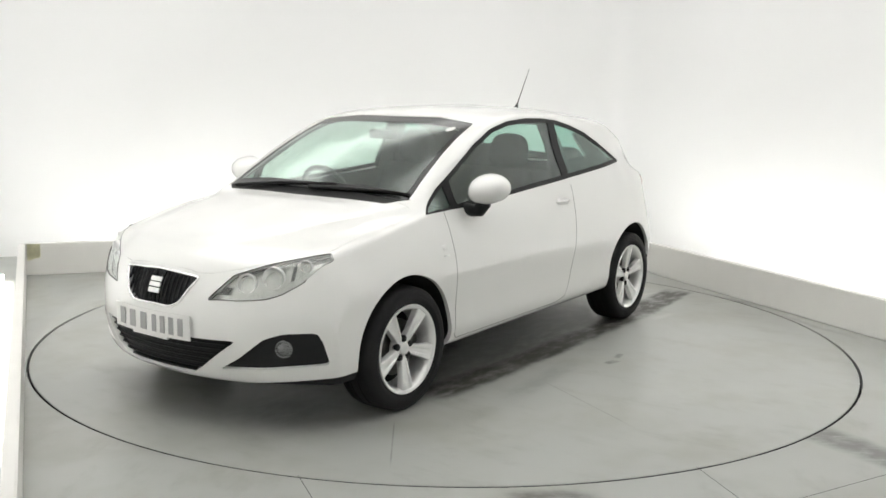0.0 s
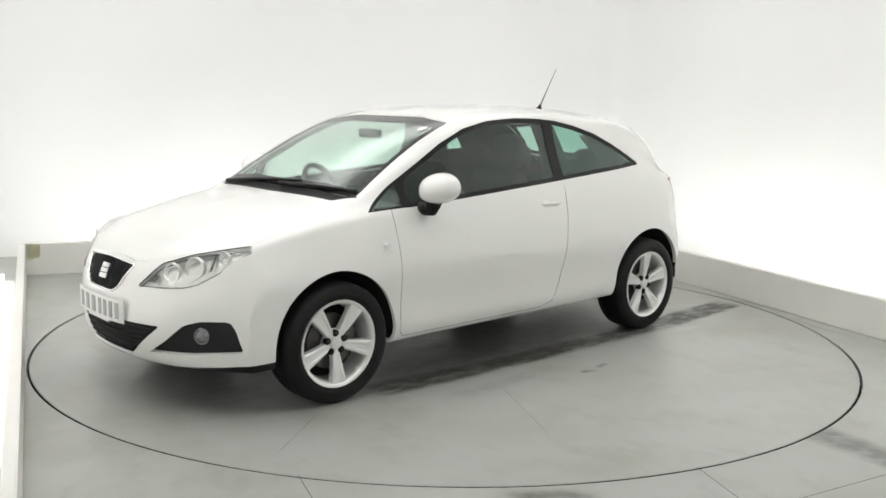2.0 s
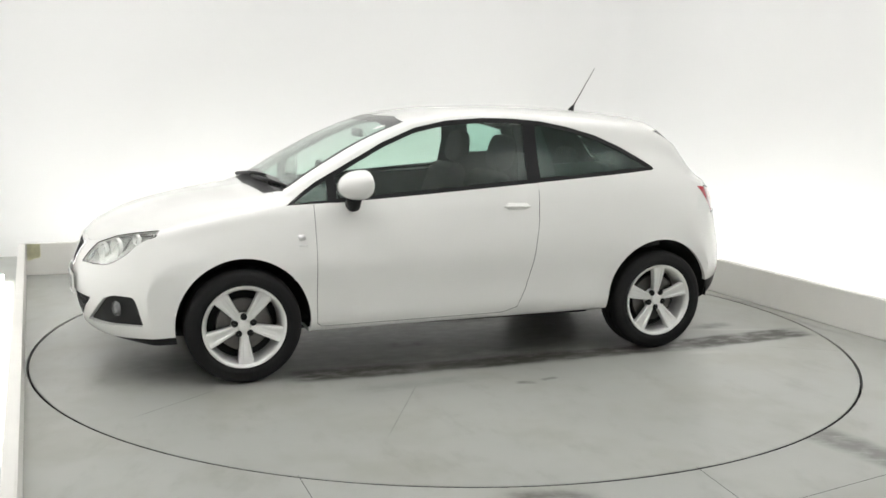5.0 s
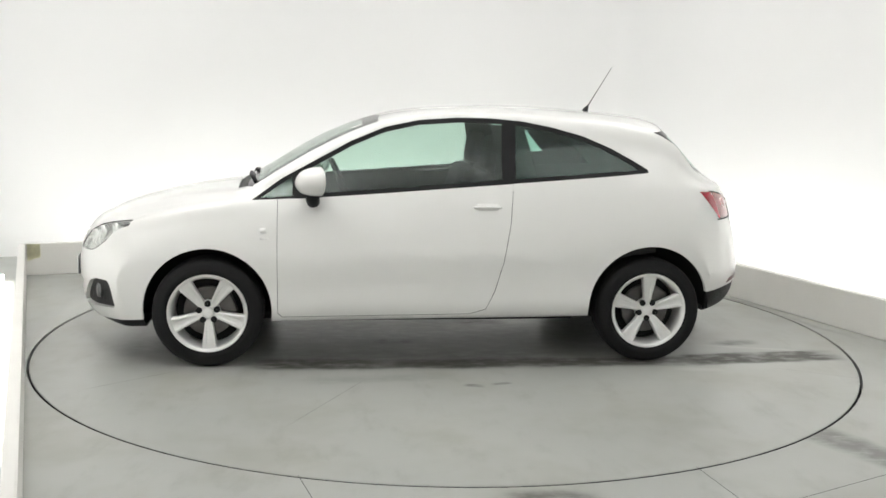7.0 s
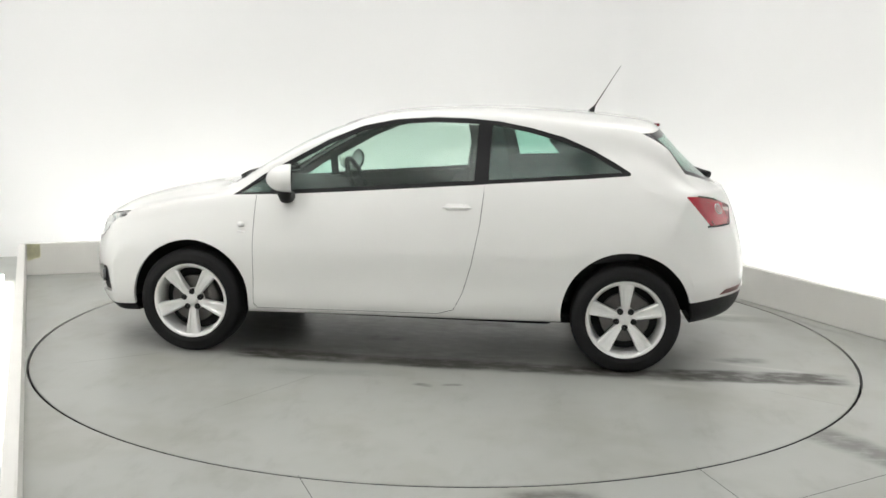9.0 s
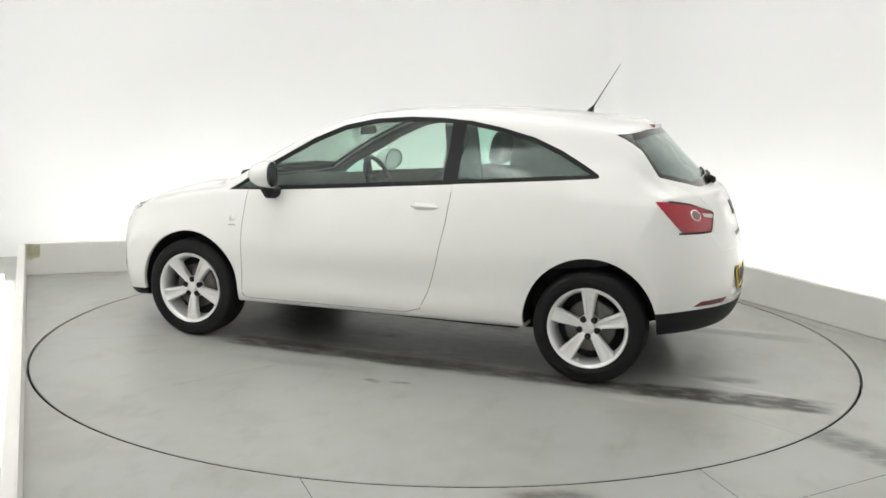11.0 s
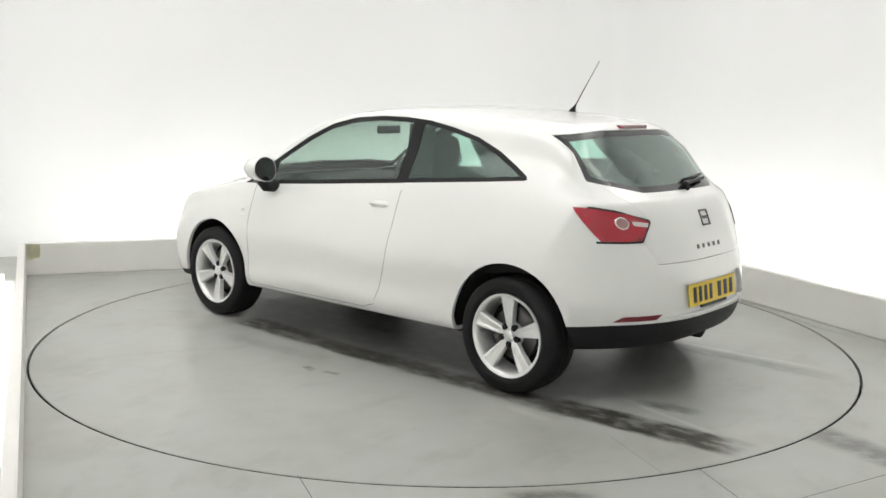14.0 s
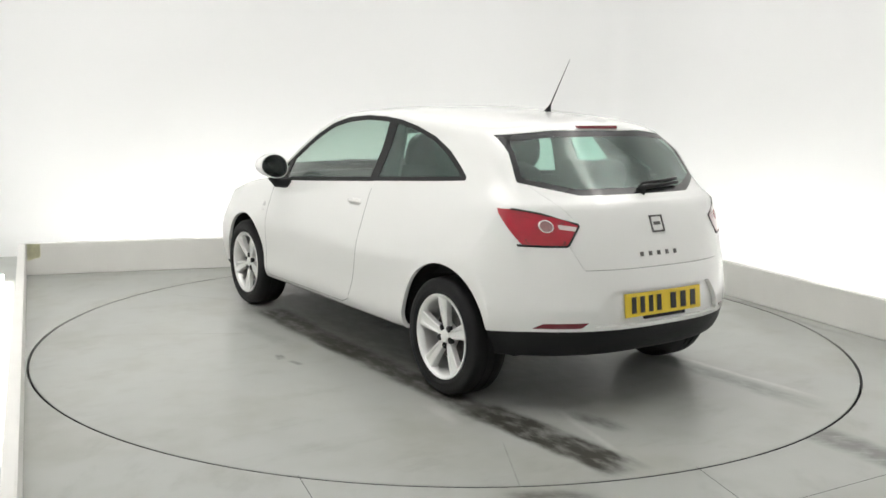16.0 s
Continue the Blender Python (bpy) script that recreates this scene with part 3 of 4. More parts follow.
REAR_WINDOW = rounded(REAR_RAW, 0.012)
REFLECTOR = rounded([(0.45, 0.463), (0.63, 0.458), (0.668, 0.433), (0.48, 0.437)], 0.008)
SCREEN_RAW = [(-0.642, 0.975), (-0.55, 1.345), (-0.3, 1.372), (0.3, 1.372), (0.55, 1.345), (0.642, 0.975), (0.35, 1.0), (-0.35, 1.0)]
WINDSCREEN = rounded(SCREEN_RAW, 0.02)
COWL = [(1.00, -0.655), (1.085, -0.55), (1.118, 0.0), (1.085, 0.55), (1.00, 0.655), (0.9, 0.3), (0.9, -0.3)]
TAILGATE = rounded([(-0.455, 0.702), (0.455, 0.702), (0.508, 0.810), (0.446, 0.908), (0.575, 1.08), (0.56, 1.20), (-0.56, 1.20), (-0.575, 1.08), (-0.446, 0.908), (-0.508, 0.810)], 0.012)
PLATE_RECESS = rounded([(-0.43, 0.440), (-0.40, 0.520), (-0.335, 0.606), (0.335, 0.606), (0.40, 0.520), (0.43, 0.440)], 0.025)


def car():
    root = tagged(new("car"), "white three-door hatchback car with silver alloy wheels standing on the turntable", "car")
    bm = loft()
    bm.faces.layers.int.new("mark")
    bm.faces.layers.int.new("region")
    ly = bm.faces.layers.int["region"]
    sides = lambda c: abs(c.y) > 0.4
    front = lambda c: c.x > 1.2
    rear = lambda c: c.x < -1.15
    edge = [(nose_x(y, z) - 0.003, y) for y, z in ((0.0, 0.709), (0.12, 0.705), (0.235, 0.692), (0.30, 0.696), (0.36, 0.708), (0.42, 0.722), (0.527, 0.757), (0.621, 0.781), (0.69, 0.799))]
    edge = [(1.05, 0.70), (1.3, 0.715), (1.45, 0.705)] + edge[::-1]
    bonnet = edge + [(x, -y) for x, y in edge[-2::-1]]
    cut(bm, ly, 1, bonnet, (0, 1), lambda c: c.x > 1.0 and c.z > 0.62)
    cut(bm, ly, 2, TAILGATE, (1, 2), rear)
    cut(bm, ly, 3, DOOR, (0, 2), sides)
    cut(bm, ly, 4, DLO, (0, 2), sides)
    g = inset([p for p in DLO if p not in ((-1.232, 1.096), (-1.225, 1.076))], 0.024)
    door_glass = clip(clip(g, (0.74, 0.8), (0.70, 1.5)), (-0.395, 1.5), (-0.372, 0.8))
    cut(bm, ly, 5, door_glass, (0, 2), sides)
    cut(bm, ly, 6, clip(g, (-0.452, 0.8), (-0.474, 1.5)), (0, 2), sides)
    cut(bm, ly, 7, clip(inset([p for p in DLO if p not in ((-1.232, 1.096), (-1.225, 1.076))], 0.018), (0.78, 1.5), (0.78, 0.8)), (0, 2), sides)
    cut(bm, ly, 8, COWL, (0, 1), lambda c: c.z > 0.9 and c.x > 0.9)
    cut(bm, ly, 9, WINDSCREEN, (1, 2), lambda c: 0.1 < c.x < 1.12 and abs(c.y) < 0.66)
    cut(bm, ly, 19, rounded(inset(SCREEN_RAW, 0.030), 0.015), (1, 2), lambda c: 0.1 < c.x < 1.12 and abs(c.y) < 0.66)
    cut(bm, ly, 10, REAR_WINDOW, (1, 2), rear)
    cut(bm, ly, 20, rounded(inset(REAR_RAW, 0.028), 0.010), (1, 2), rear)
    cut(bm, ly, 11, GRILLE, (1, 2), front)
    cut(bm, ly, 12, LOWER_GRILLE, (1, 2), front)
    for s in (1, -1):
        side = (lambda c: c.x > 1.2 and c.y > 0) if s > 0 else (lambda c: c.x > 1.2 and c.y < 0)
        back = (lambda c: c.x < -1.2 and c.y > 0) if s > 0 else (lambda c: c.x < -1.2 and c.y < 0)
        f = (lambda p: p) if s > 0 else mirror_poly
        cut(bm, ly, 13, f(HEADLIGHT), (1, 2), side)
        cut(bm, ly, 14, f(FOG_BOX), (1, 2), side)
        near = [q for q in bm.faces if abs(q.calc_center_median().x + 1.60) < 0.13 and 0.75 < q.calc_center_median().z < 1.05]
        bmesh.ops.bisect_plane(bm, geom=near + list({e for q in near for e in q.edges}) + list({v for q in near for v in q.verts}), dist=1e-5,
                               plane_co=(-1.54, 0, 0.97), plane_no=(1, 0, -0.9))
        lamp = lambda c, back=back: back(c) and c.x + 1.54 - 0.9 * (c.z - 0.97) < 0
        cut(bm, ly, 15, f(TAIL_LIGHT), (1, 2), lamp)
        cut(bm, ly, 16, f(REFLECTOR), (1, 2), back)
    cut(bm, ly, 21, PLATE_RECESS, (1, 2), rear)
    cut(bm, ly, 17, [(-1.45, 0.398), (-1.56, 0.404), (-1.75, 0.417), (-1.9, 0.421), (-2.2, 0.425), (-2.2, 0.1), (-1.45, 0.1)], (0, 2), lambda c: c.x < -1.3 and c.z < 0.6)
    cut(bm, ly, 18, [(1.45, 0.262), (1.56, 0.266), (1.73, 0.258), (1.84, 0.238), (1.90, 0.224), (2.2, 0.208), (2.2, 0.1), (1.45, 0.1)], (0, 2), lambda c: c.x > 1.3 and c.z < 0.4)
    for cx, cz, r in ((1.2345, 0.312, 0.345), (-1.2345, 0.318, 0.354)):
        ring = [(cx + r * math.cos(a * math.pi / 24), cz + r * math.sin(a * math.pi / 24)) for a in range(48)]
        cut(bm, ly, 99, ring, (0, 2), lambda c: abs(c.y) > 0.3 and c.z < 0.8)
    bmesh.ops.remove_doubles(bm, verts=bm.verts, dist=0.0005)
    bm.normal_update()
    left, right = (lambda c: c.y > 0), (lambda c: c.y < 0)
    paint = [PAINT, LINER]
    shell("body_shell", take(bm, ly, 0), paint, root, 0.022, "glossy white painted body")
    shell("bonnet", take(bm, ly, 1, gap=0.0025), paint, root, 0.02, "white bonnet")
    tg = shell("tailgate", take(bm, ly, 2, gap=0.0020), paint, root, 0.02, "white tailgate")
    for k in (left, right):
        d = shell("door", take(bm, ly, 3, k, gap=0.005), paint, root, 0.03, "white door")
        shell("window_frame", take(bm, ly, 4, k, push=-0.002), [TRIM], root, 0.012, "black window frame")
        shell("door_window", take(bm, ly, 5, k, push=-0.006), [GLASS], d, 0.003, "green-tinted door glass")
        shell("quarter_window", take(bm, ly, 6, k, push=-0.004), [DARK_GLASS], root, 0.003, "green-tinted rear side glass")
        shell("corner_window", take(bm, ly, 7, k, push=-0.006), [DARK_GLASS], d, 0.003)
    shell("cowl", take(bm, ly, 8, push=-0.006), [TRIM], root, 0.012, "black plastic cowl below the windscreen")
    ws = shell("windscreen", take(bm, ly, 19, push=-0.003), [GLASS], root, 0.004, "green-tinted windscreen")
    shell("windscreen_border", take(bm, ly, 9, push=-0.003), [GLOSS_BLACK], ws, 0.004, "black printed border")
    rw = shell("rear_window", take(bm, ly, 20, push=-0.003), [DARK_GLASS], tg, 0.004, "tinted rear window")
    shell("rear_window_border", take(bm, ly, 10, push=-0.003), [GLOSS_BLACK], rw, 0.004, "black printed border")
    bumper_parts(bm, ly, root, left, right)
    sink(bm, ly, 21, Vector((1, 0, 0)), 0.024, "plate_recess", PAINT, root)
    underside(root)
    wheels(root)
    cabin(root)
    small_parts(root)
    bm.free()
    return root


def bumper_parts(bm, ly, root, left, right):
    # grilles: a recessed dark mesh with bars
    gr = shell("grille", take(bm, ly, 11, push=-0.025), [GLOSS_BLACK], root, 0.01, "black radiator grille with upright slats")
    for k in range(-8, 9):
        y = k * 0.0262
        w = 0.238 - abs(y)
        z0, z1 = np.interp(abs(y), (0.125, 0.177, 0.213, 0.25), (0.545, 0.569, 0.629, 0.682)), 0.692 - 0.06 * abs(y)
        if w < 0.01:
            continue
        b = bmesh.new()
        pts = []
        for j in range(6):
            z = z0 + 0.004 + (z1 - z0 - 0.006) * j / 5
            pts.append((nose_x(y, z) - 0.008, y, z))
        tube(b, pts, 0.0055, 6)
        part("slat", b, TRIM, gr)
    b = bmesh.new()
    ring = [(nose_x(a, c) + 0.001, a, c) for a, c in GRILLE]
    tube(b, ring + ring[:1], 0.0065, 6, False)
    part("grille_surround", b, CHROME, gr, "thin chrome surround")
    lg = shell("lower_grille", take(bm, ly, 12, push=-0.03), [TRIM], root, 0.01, "black lower bumper grille")
    for j in range(7):
        z = 0.262 + j * 0.0235
        half = np.interp(z, (0.247, 0.290, 0.422), (0.208, 0.278, 0.445))
        b = bmesh.new()
        tube(b, [(nose_x(half * t / 8, z) - 0.018, half * t / 8, z) for t in range(-8, 9)], 0.005, 6)
        part("grille_bar", b, TRIM, lg)
    shell("front_lip", take(bm, ly, 18, push=-0.003), [TRIM], root, 0.012, "black plastic front lip")
    shell("rear_diffuser", take(bm, ly, 17, push=-0.003), [TRIM], root, 0.015, "black plastic lower rear bumper")
    for k, s in ((left, 1), (right, -1)):
        hl = shell("headlight", take(bm, ly, 13, k, push=-0.002), [CLEAR], root, 0.004, "clear headlight with chrome reflectors")
        part("headlight_bowl", take(bm, ly, 13, k, push=-0.028), [mat("lamp_bowl", (0.82, 0.825, 0.80), 0.20, metal=0.5, vary=0.35, scale=18, bump=0.5, bump_scale=25)], hl)
        b = bmesh.new()
        ring = [(nose_x(y, z) + 0.0005, s * y, z) for y, z in HEADLIGHT]
        tube(b, ring + ring[:1], 0.0022, 6, False)
        part("lamp_seal", b, TRIM, hl)
        for y, z, r in ((0.455, 0.668, 0.040), (0.555, 0.695, 0.046), (0.655, 0.745, 0.024)):
            b = bmesh.new()
            lathe(b, [(0.001, -0.03), (r * 0.35, -0.028), (r * 0.7, -0.015), (r, 0.01), (r * 1.08, 0.012), (r * 1.08, -0.01)], Matrix.Rotation(radians(-90), 4, "Z"), 28)
            bmesh.ops.transform(b, matrix=Matrix.Translation((nose_x(y, z) - 0.026, s * y, z)) @ Matrix.Rotation(radians(25 * s), 4, "Z"), verts=b.verts)
            part("reflector", b, ALLOY, hl, "round chrome reflector")
        for nm, poly in (("lamp_bezel", [(0.405, 0.690), (0.425, 0.700), (0.527, 0.740), (0.62, 0.766), (0.69, 0.784), (0.685, 0.774), (0.60, 0.748), (0.51, 0.722), (0.43, 0.688)]),
                         ("lamp_divider", [(0.612, 0.762), (0.621, 0.764), (0.640, 0.690), (0.630, 0.682)]),
                         ("lamp_bezel", [(0.352, 0.616), (0.385, 0.650), (0.41, 0.648), (0.395, 0.618)])):
            b = bmesh.new()
            prism(b, poly, lambda a, c, d: (nose_x(a, c) - 0.014 + d, s * a, c), 0.004)
            bmesh.ops.recalc_face_normals(b, faces=b.faces)
            part(nm, b, LAMP_GREY, hl, "dark grey inner bezel", smooth=False)
        fb = shell("fog_light_recess", take(bm, ly, 14, k, push=-0.022), [TRIM], root, 0.01, "black fog light recess")
        b = bmesh.new()
        lathe(b, [(0.001, 0.006), (0.018, 0.005), (0.028, 0.001), (0.032, -0.004), (0.036, 0.004), (0.041, -0.012)], Matrix.Rotation(radians(-90), 4, "Z"), 28)
        bmesh.ops.transform(b, matrix=Matrix.Translation((nose_x(0.625, 0.39) - 0.012, s * 0.625, 0.392)) @ Matrix.Rotation(radians(22 * s), 4, "Z"), verts=b.verts)
        part("fog_light", b, mat("fog_lens", (0.20, 0.205, 0.21), 0.10, metal=0.85, vary=0.5, scale=45, bump=0.6, bump_scale=60), fb, "round glass fog light")
        tl = shell("tail_light", take(bm, ly, 15, k, push=0.002), [RED_LENS], root, 0.01, "red tail light with a clear round lens")
        shell("rear_reflector", take(bm, ly, 16, k, push=0.002), [RED_DARK], root, 0.006, "dark red bumper reflector")
        on = lambda a, c, d: (tail_x(a, c) - 0.003 - d, s * a, c)
        b = bmesh.new()
        prism(b, rounded([(0.70, 0.966), (0.60, 0.947), (0.50, 0.918), (0.53, 0.912), (0.65, 0.938)], 0.01), on, 0.0012)
        bmesh.ops.recalc_face_normals(b, faces=b.faces)
        part("upper_band", b, RED_DARK, tl, "dark red band", smooth=False)
        b = bmesh.new()
        prism(b, rounded([(0.665, 0.822), (0.525, 0.818), (0.515, 0.836), (0.675, 0.842)], 0.008), on, 0.0012)
        bmesh.ops.recalc_face_normals(b, faces=b.faces)
        part("lower_band", b, RED_DARK, tl, smooth=False)
        for r, z0, mt, nm in ((0.029, 0.0, CHROME, "lens_ring"), (0.024, 0.0014, mat("pale_lens", (0.36, 0.20, 0.20), 0.12, metal=0.2, vary=0.3, scale=60), "lens")):
            b = bmesh.new()
            prism(b, [(0.586 + r * math.cos(q * math.pi / 14), 0.902 + r * math.sin(q * math.pi / 14)) for q in range(28)], lambda a, c, d: on(a, c, d + z0), 0.002)
            bmesh.ops.recalc_face_normals(b, faces=b.faces)
            part(nm, b, mt, tl, smooth=False)
        b = bmesh.new()
        prism(b, rounded([(0.54, 0.910), (0.460, 0.900), (0.472, 0.880), (0.537, 0.890)], 0.006), on, 0.002)
        bmesh.ops.recalc_face_normals(b, faces=b.faces)
        part("reverse_lamp", b, mat("reverse_lens", (0.62, 0.52, 0.52), 0.15, vary=0.15, scale=60), tl, "clear reversing lamp", smooth=False)
        b = bmesh.new()
        ring = [(tail_x(y, z) - 0.001, s * y, z) for y, z in TAIL_LIGHT if y < 0.70]
        tube(b, ring, 0.0055, 6)
        part("lamp_seal", b, TRIM, tl)


BODY_TREE = []


def body_ray(origin, way):
    """Where a ray meets the smooth body surface."""
    if not BODY_TREE:
        from mathutils.bvhtree import BVHTree
        bm = loft()
        BODY_TREE.append(BVHTree.FromBMesh(bm))
        bm.free()
    hit = BODY_TREE[0].ray_cast(Vector(origin), Vector(way))
    return hit[0]


def nose_x(y, z):
    p = body_ray((3, abs(y) + 0.0007, z + 0.0003), (-1, 0, 0))
    return p.x if p else 2.0


def tail_x(y, z):
    p = body_ray((-3, abs(y) + 0.0007, z + 0.0003), (1, 0, 0))
    return p.x if p else -1.9


def side_y(x, z):
    p = body_ray((x, 3, z), (0, -1, 0))
    return p.y if p else 0.8


def top_z(x, y):
    p = body_ray((x + 0.0003, y + 0.0007, 3), (0, 0, -1))
    return p.z if p else 1.4


def underside(root):
    b = bmesh.new()
    box(b, -1.42, 1.70, -0.50, 0.50, 0.19, 0.24, 0.02)
    box(b, -0.83, 0.83, -0.70, 0.70, 0.225, 0.275, 0.02)
    part("floor_pan", b, LINER, root, "dark underside")
    for x in (1.2345, -1.2345):
        for s in (1, -1):
            b = bmesh.new()
            prof = []
            n = 28
            rows = []
            for k in range(n + 1):
                a = radians(-2 + 184 * k / n)
                rows.append([b.verts.new((x + r * math.cos(a), s * y, 0.315 + r * math.sin(a))) for r, y in ((0.02, 0.50), (0.362, 0.50), (0.362, 0.79))])
            for p, q in zip(rows, rows[1:]):
                for j in range(2):
                    b.faces.new((p[j], p[j + 1], q[j + 1], q[j]))
            part("wheel_arch_liner", b, LINER, root)
    b = bmesh.new()
    tube(b, [(-1.3, -0.35, 0.24), (-1.72, -0.35, 0.24)], 0.07, 16)
    part("exhaust_silencer", b, LINER, root)


def wheels(root):
    def wheel():
        w = new("wheel")
        w.parent = root
        b = bmesh.new()
        lathe(b, [(0.212, -0.085), (0.222, -0.098), (0.262, -0.104), (0.284, -0.098), (0.296, -0.082), (0.2995, -0.06), (0.3005, -0.03), (0.296, -0.028), (0.296, -0.022),
                  (0.3005, -0.02), (0.3005, 0.02), (0.296, 0.022), (0.296, 0.028), (0.3005, 0.03), (0.2995, 0.06), (0.296, 0.082), (0.284, 0.098), (0.262, 0.105),
                  (0.250, 0.104), (0.247, 0.1055), (0.236, 0.103), (0.222, 0.097), (0.212, 0.085)], n=96)
        bmesh.ops.recalc_face_normals(b, faces=b.faces)
        auto_smooth(part("tyre", b, RUBBER, w, "black rubber tyre"), 40)
        b = bmesh.new()
        lathe(b, [(0.195, -0.09), (0.19, 0.02), (0.196, 0.07), (0.204, 0.086), (0.2145, 0.089), (0.2165, 0.095), (0.2145, 0.0985), (0.203, 0.0955), (0.197, 0.088),
                  (0.190, 0.07), (0.186, 0.02), (0.188, -0.09)], n=80)
        bmesh.ops.recalc_face_normals(b, faces=b.faces)
        rim = part("rim", b, ALLOY, w, "silver alloy rim with five broad spokes")
        auto_smooth(rim, 40)
        for k in range(5):
            b = bmesh.new()
            # a broad spoke, wider at the rim, with raised sides and a sunk middle
            rows = []
            for j in range(9):
                t = j / 8
                r = 0.040 + (0.199 - 0.040) * t
                half = 0.019 + 0.023 * t ** 1.15
                y = 0.066 + 0.020 * math.sin(t * math.pi * 0.5) + 0.004 * t
                dip = 0.005 if 0.15 < t < 0.96 else 0.0
                rows.append([b.verts.new((r, y - 0.030, -half * 1.1)), b.verts.new((r, y - 0.004, -half)), b.verts.new((r, y, -half * 0.86)), b.verts.new((r, y, -half * 0.50)),
                             b.verts.new((r, y - dip, -half * 0.34)), b.verts.new((r, y - dip, half * 0.34)), b.verts.new((r, y, half * 0.50)), b.verts.new((r, y, half * 0.86)),
                             b.verts.new((r, y - 0.004, half)), b.verts.new((r, y - 0.030, half * 1.1))])
            for p, q in zip(rows, rows[1:]):
                for i in range(9):
                    b.faces.new((p[i], p[i + 1], q[i + 1], q[i]))
                b.faces.new((p[9], p[0], q[0], q[9]))
            b.faces.new(rows[0])
            b.faces.new(rows[-1][::-1])
            bmesh.ops.recalc_face_normals(b, faces=b.faces)
            bmesh.ops.rotate(b, cent=(0, 0, 0), matrix=Matrix.Rotation(radians(90 + 72 * k), 3, "Y"), verts=b.verts)
            auto_smooth(part("spoke", b, ALLOY, rim), 30)
        b = bmesh.new()
        lathe(b, [(0.001, 0.078), (0.022, 0.078), (0.030, 0.074), (0.034, 0.066), (0.060, 0.060), (0.066, 0.052), (0.066, 0.03)], n=40)
        auto_smooth(part("hub_cap", b, ALLOY, rim), 30)
        for k in range(5):
            a = radians(90 + 72 * k)
            b = bmesh.new()
            lathe(b, [(0.001, 0.0725), (0.0155, 0.0725), (0.0175, 0.069), (0.0175, 0.05)], Matrix.Translation((0.050 * math.cos(a), 0, 0.048 * math.sin(a))), 12)
            part("wheel_bolt", b, TRIM, rim, "dark wheel bolt")
        b = bmesh.new()
        lathe(b, [(0.05, 0.02), (0.06, 0.02), (0.135, 0.02), (0.137, 0.016), (0.137, 0.0), (0.05, 0.0)], n=48)
        auto_smooth(part("brake_disc", b, STEEL, w, "grey steel brake disc"), 30)
        b = bmesh.new()
        lathe(b, [(0.001, -0.03), (0.185, -0.03)], n=40)
        part("brake_backplate", b, LINER, w)
        b = bmesh.new()
        box(b, 0.06, 0.145, -0.02, 0.035, -0.06, 0.06, 0.012)
        bmesh.ops.rotate(b, cent=(0, 0, 0), matrix=Matrix.Rotation(radians(200), 3, "Y"), verts=b.verts)
        part("brake_caliper", b, STEEL, w)
        return w

    w = wheel()
    w.matrix_basis = pose(1.2345, 0.735, 0.3005, 0, 2, 0)
    for x, y, spin, rz in ((-1.2345, 0.730, 36, 0), (1.2345, -0.735, 20, 180), (-1.2345, -0.730, 50, 180)):
        copy_thing(w, pose(x, y, 0.3005, 0, 0, rz) @ pose(0, 0, 0, 0, spin, 0))


def cushion(a, b, c):
    """A padded, rounded block with these half sizes."""
    bm = bmesh.new()
    for v in bmesh.ops.create_uvsphere(bm, u_segments=28, v_segments=18, radius=1)["verts"]:
        p = [math.copysign(abs(k) ** 0.62, k) for k in v.co]
        v.co = (p[0] * a, p[1] * b * (1 - 0.12 * p[2]), p[2] * c)
    return bm


def seat(root, x, y):
    s = new("seat")
    s.parent = root
    s.matrix_basis = pose(x, y, 0)
    b = bmesh.new()
    box(b, -0.26, 0.27, -0.25, 0.25, 0.30, 0.50, 0.06, 3)
    part("cushion", b, FABRIC, s)
    b = bmesh.new()
    vs = box(b, -0.07, 0.07, -0.245, 0.245, 0.0, 0.66, 0.06, 4)
    for v in b.verts:
        if v.co.z > 0.4:
            v.co.y *= 1 - (v.co.z - 0.4) * 0.75
        v.co.x += 0.03 * abs(v.co.y / 0.245) ** 2
    bmesh.ops.transform(b, matrix=Matrix.Translation((-0.24, 0, 0.42)) @ Matrix.Rotation(radians(-17), 4, "Y"), verts=b.verts)
    part("backrest", b, FABRIC, s)
    b = cushion(0.055, 0.130, 0.105)
    bmesh.ops.transform(b, matrix=Matrix.Translation((-0.475, 0, 1.165)) @ Matrix.Rotation(radians(-10), 4, "Y"), verts=b.verts)
    part("headrest", b, FABRIC, s)
    for dy in (-0.05, 0.05):
        b = bmesh.new()
        tube(b, [(-0.455, dy, 1.02), (-0.475, dy, 1.12)], 0.007, 8)
        part("headrest_post", b, CHROME, s)


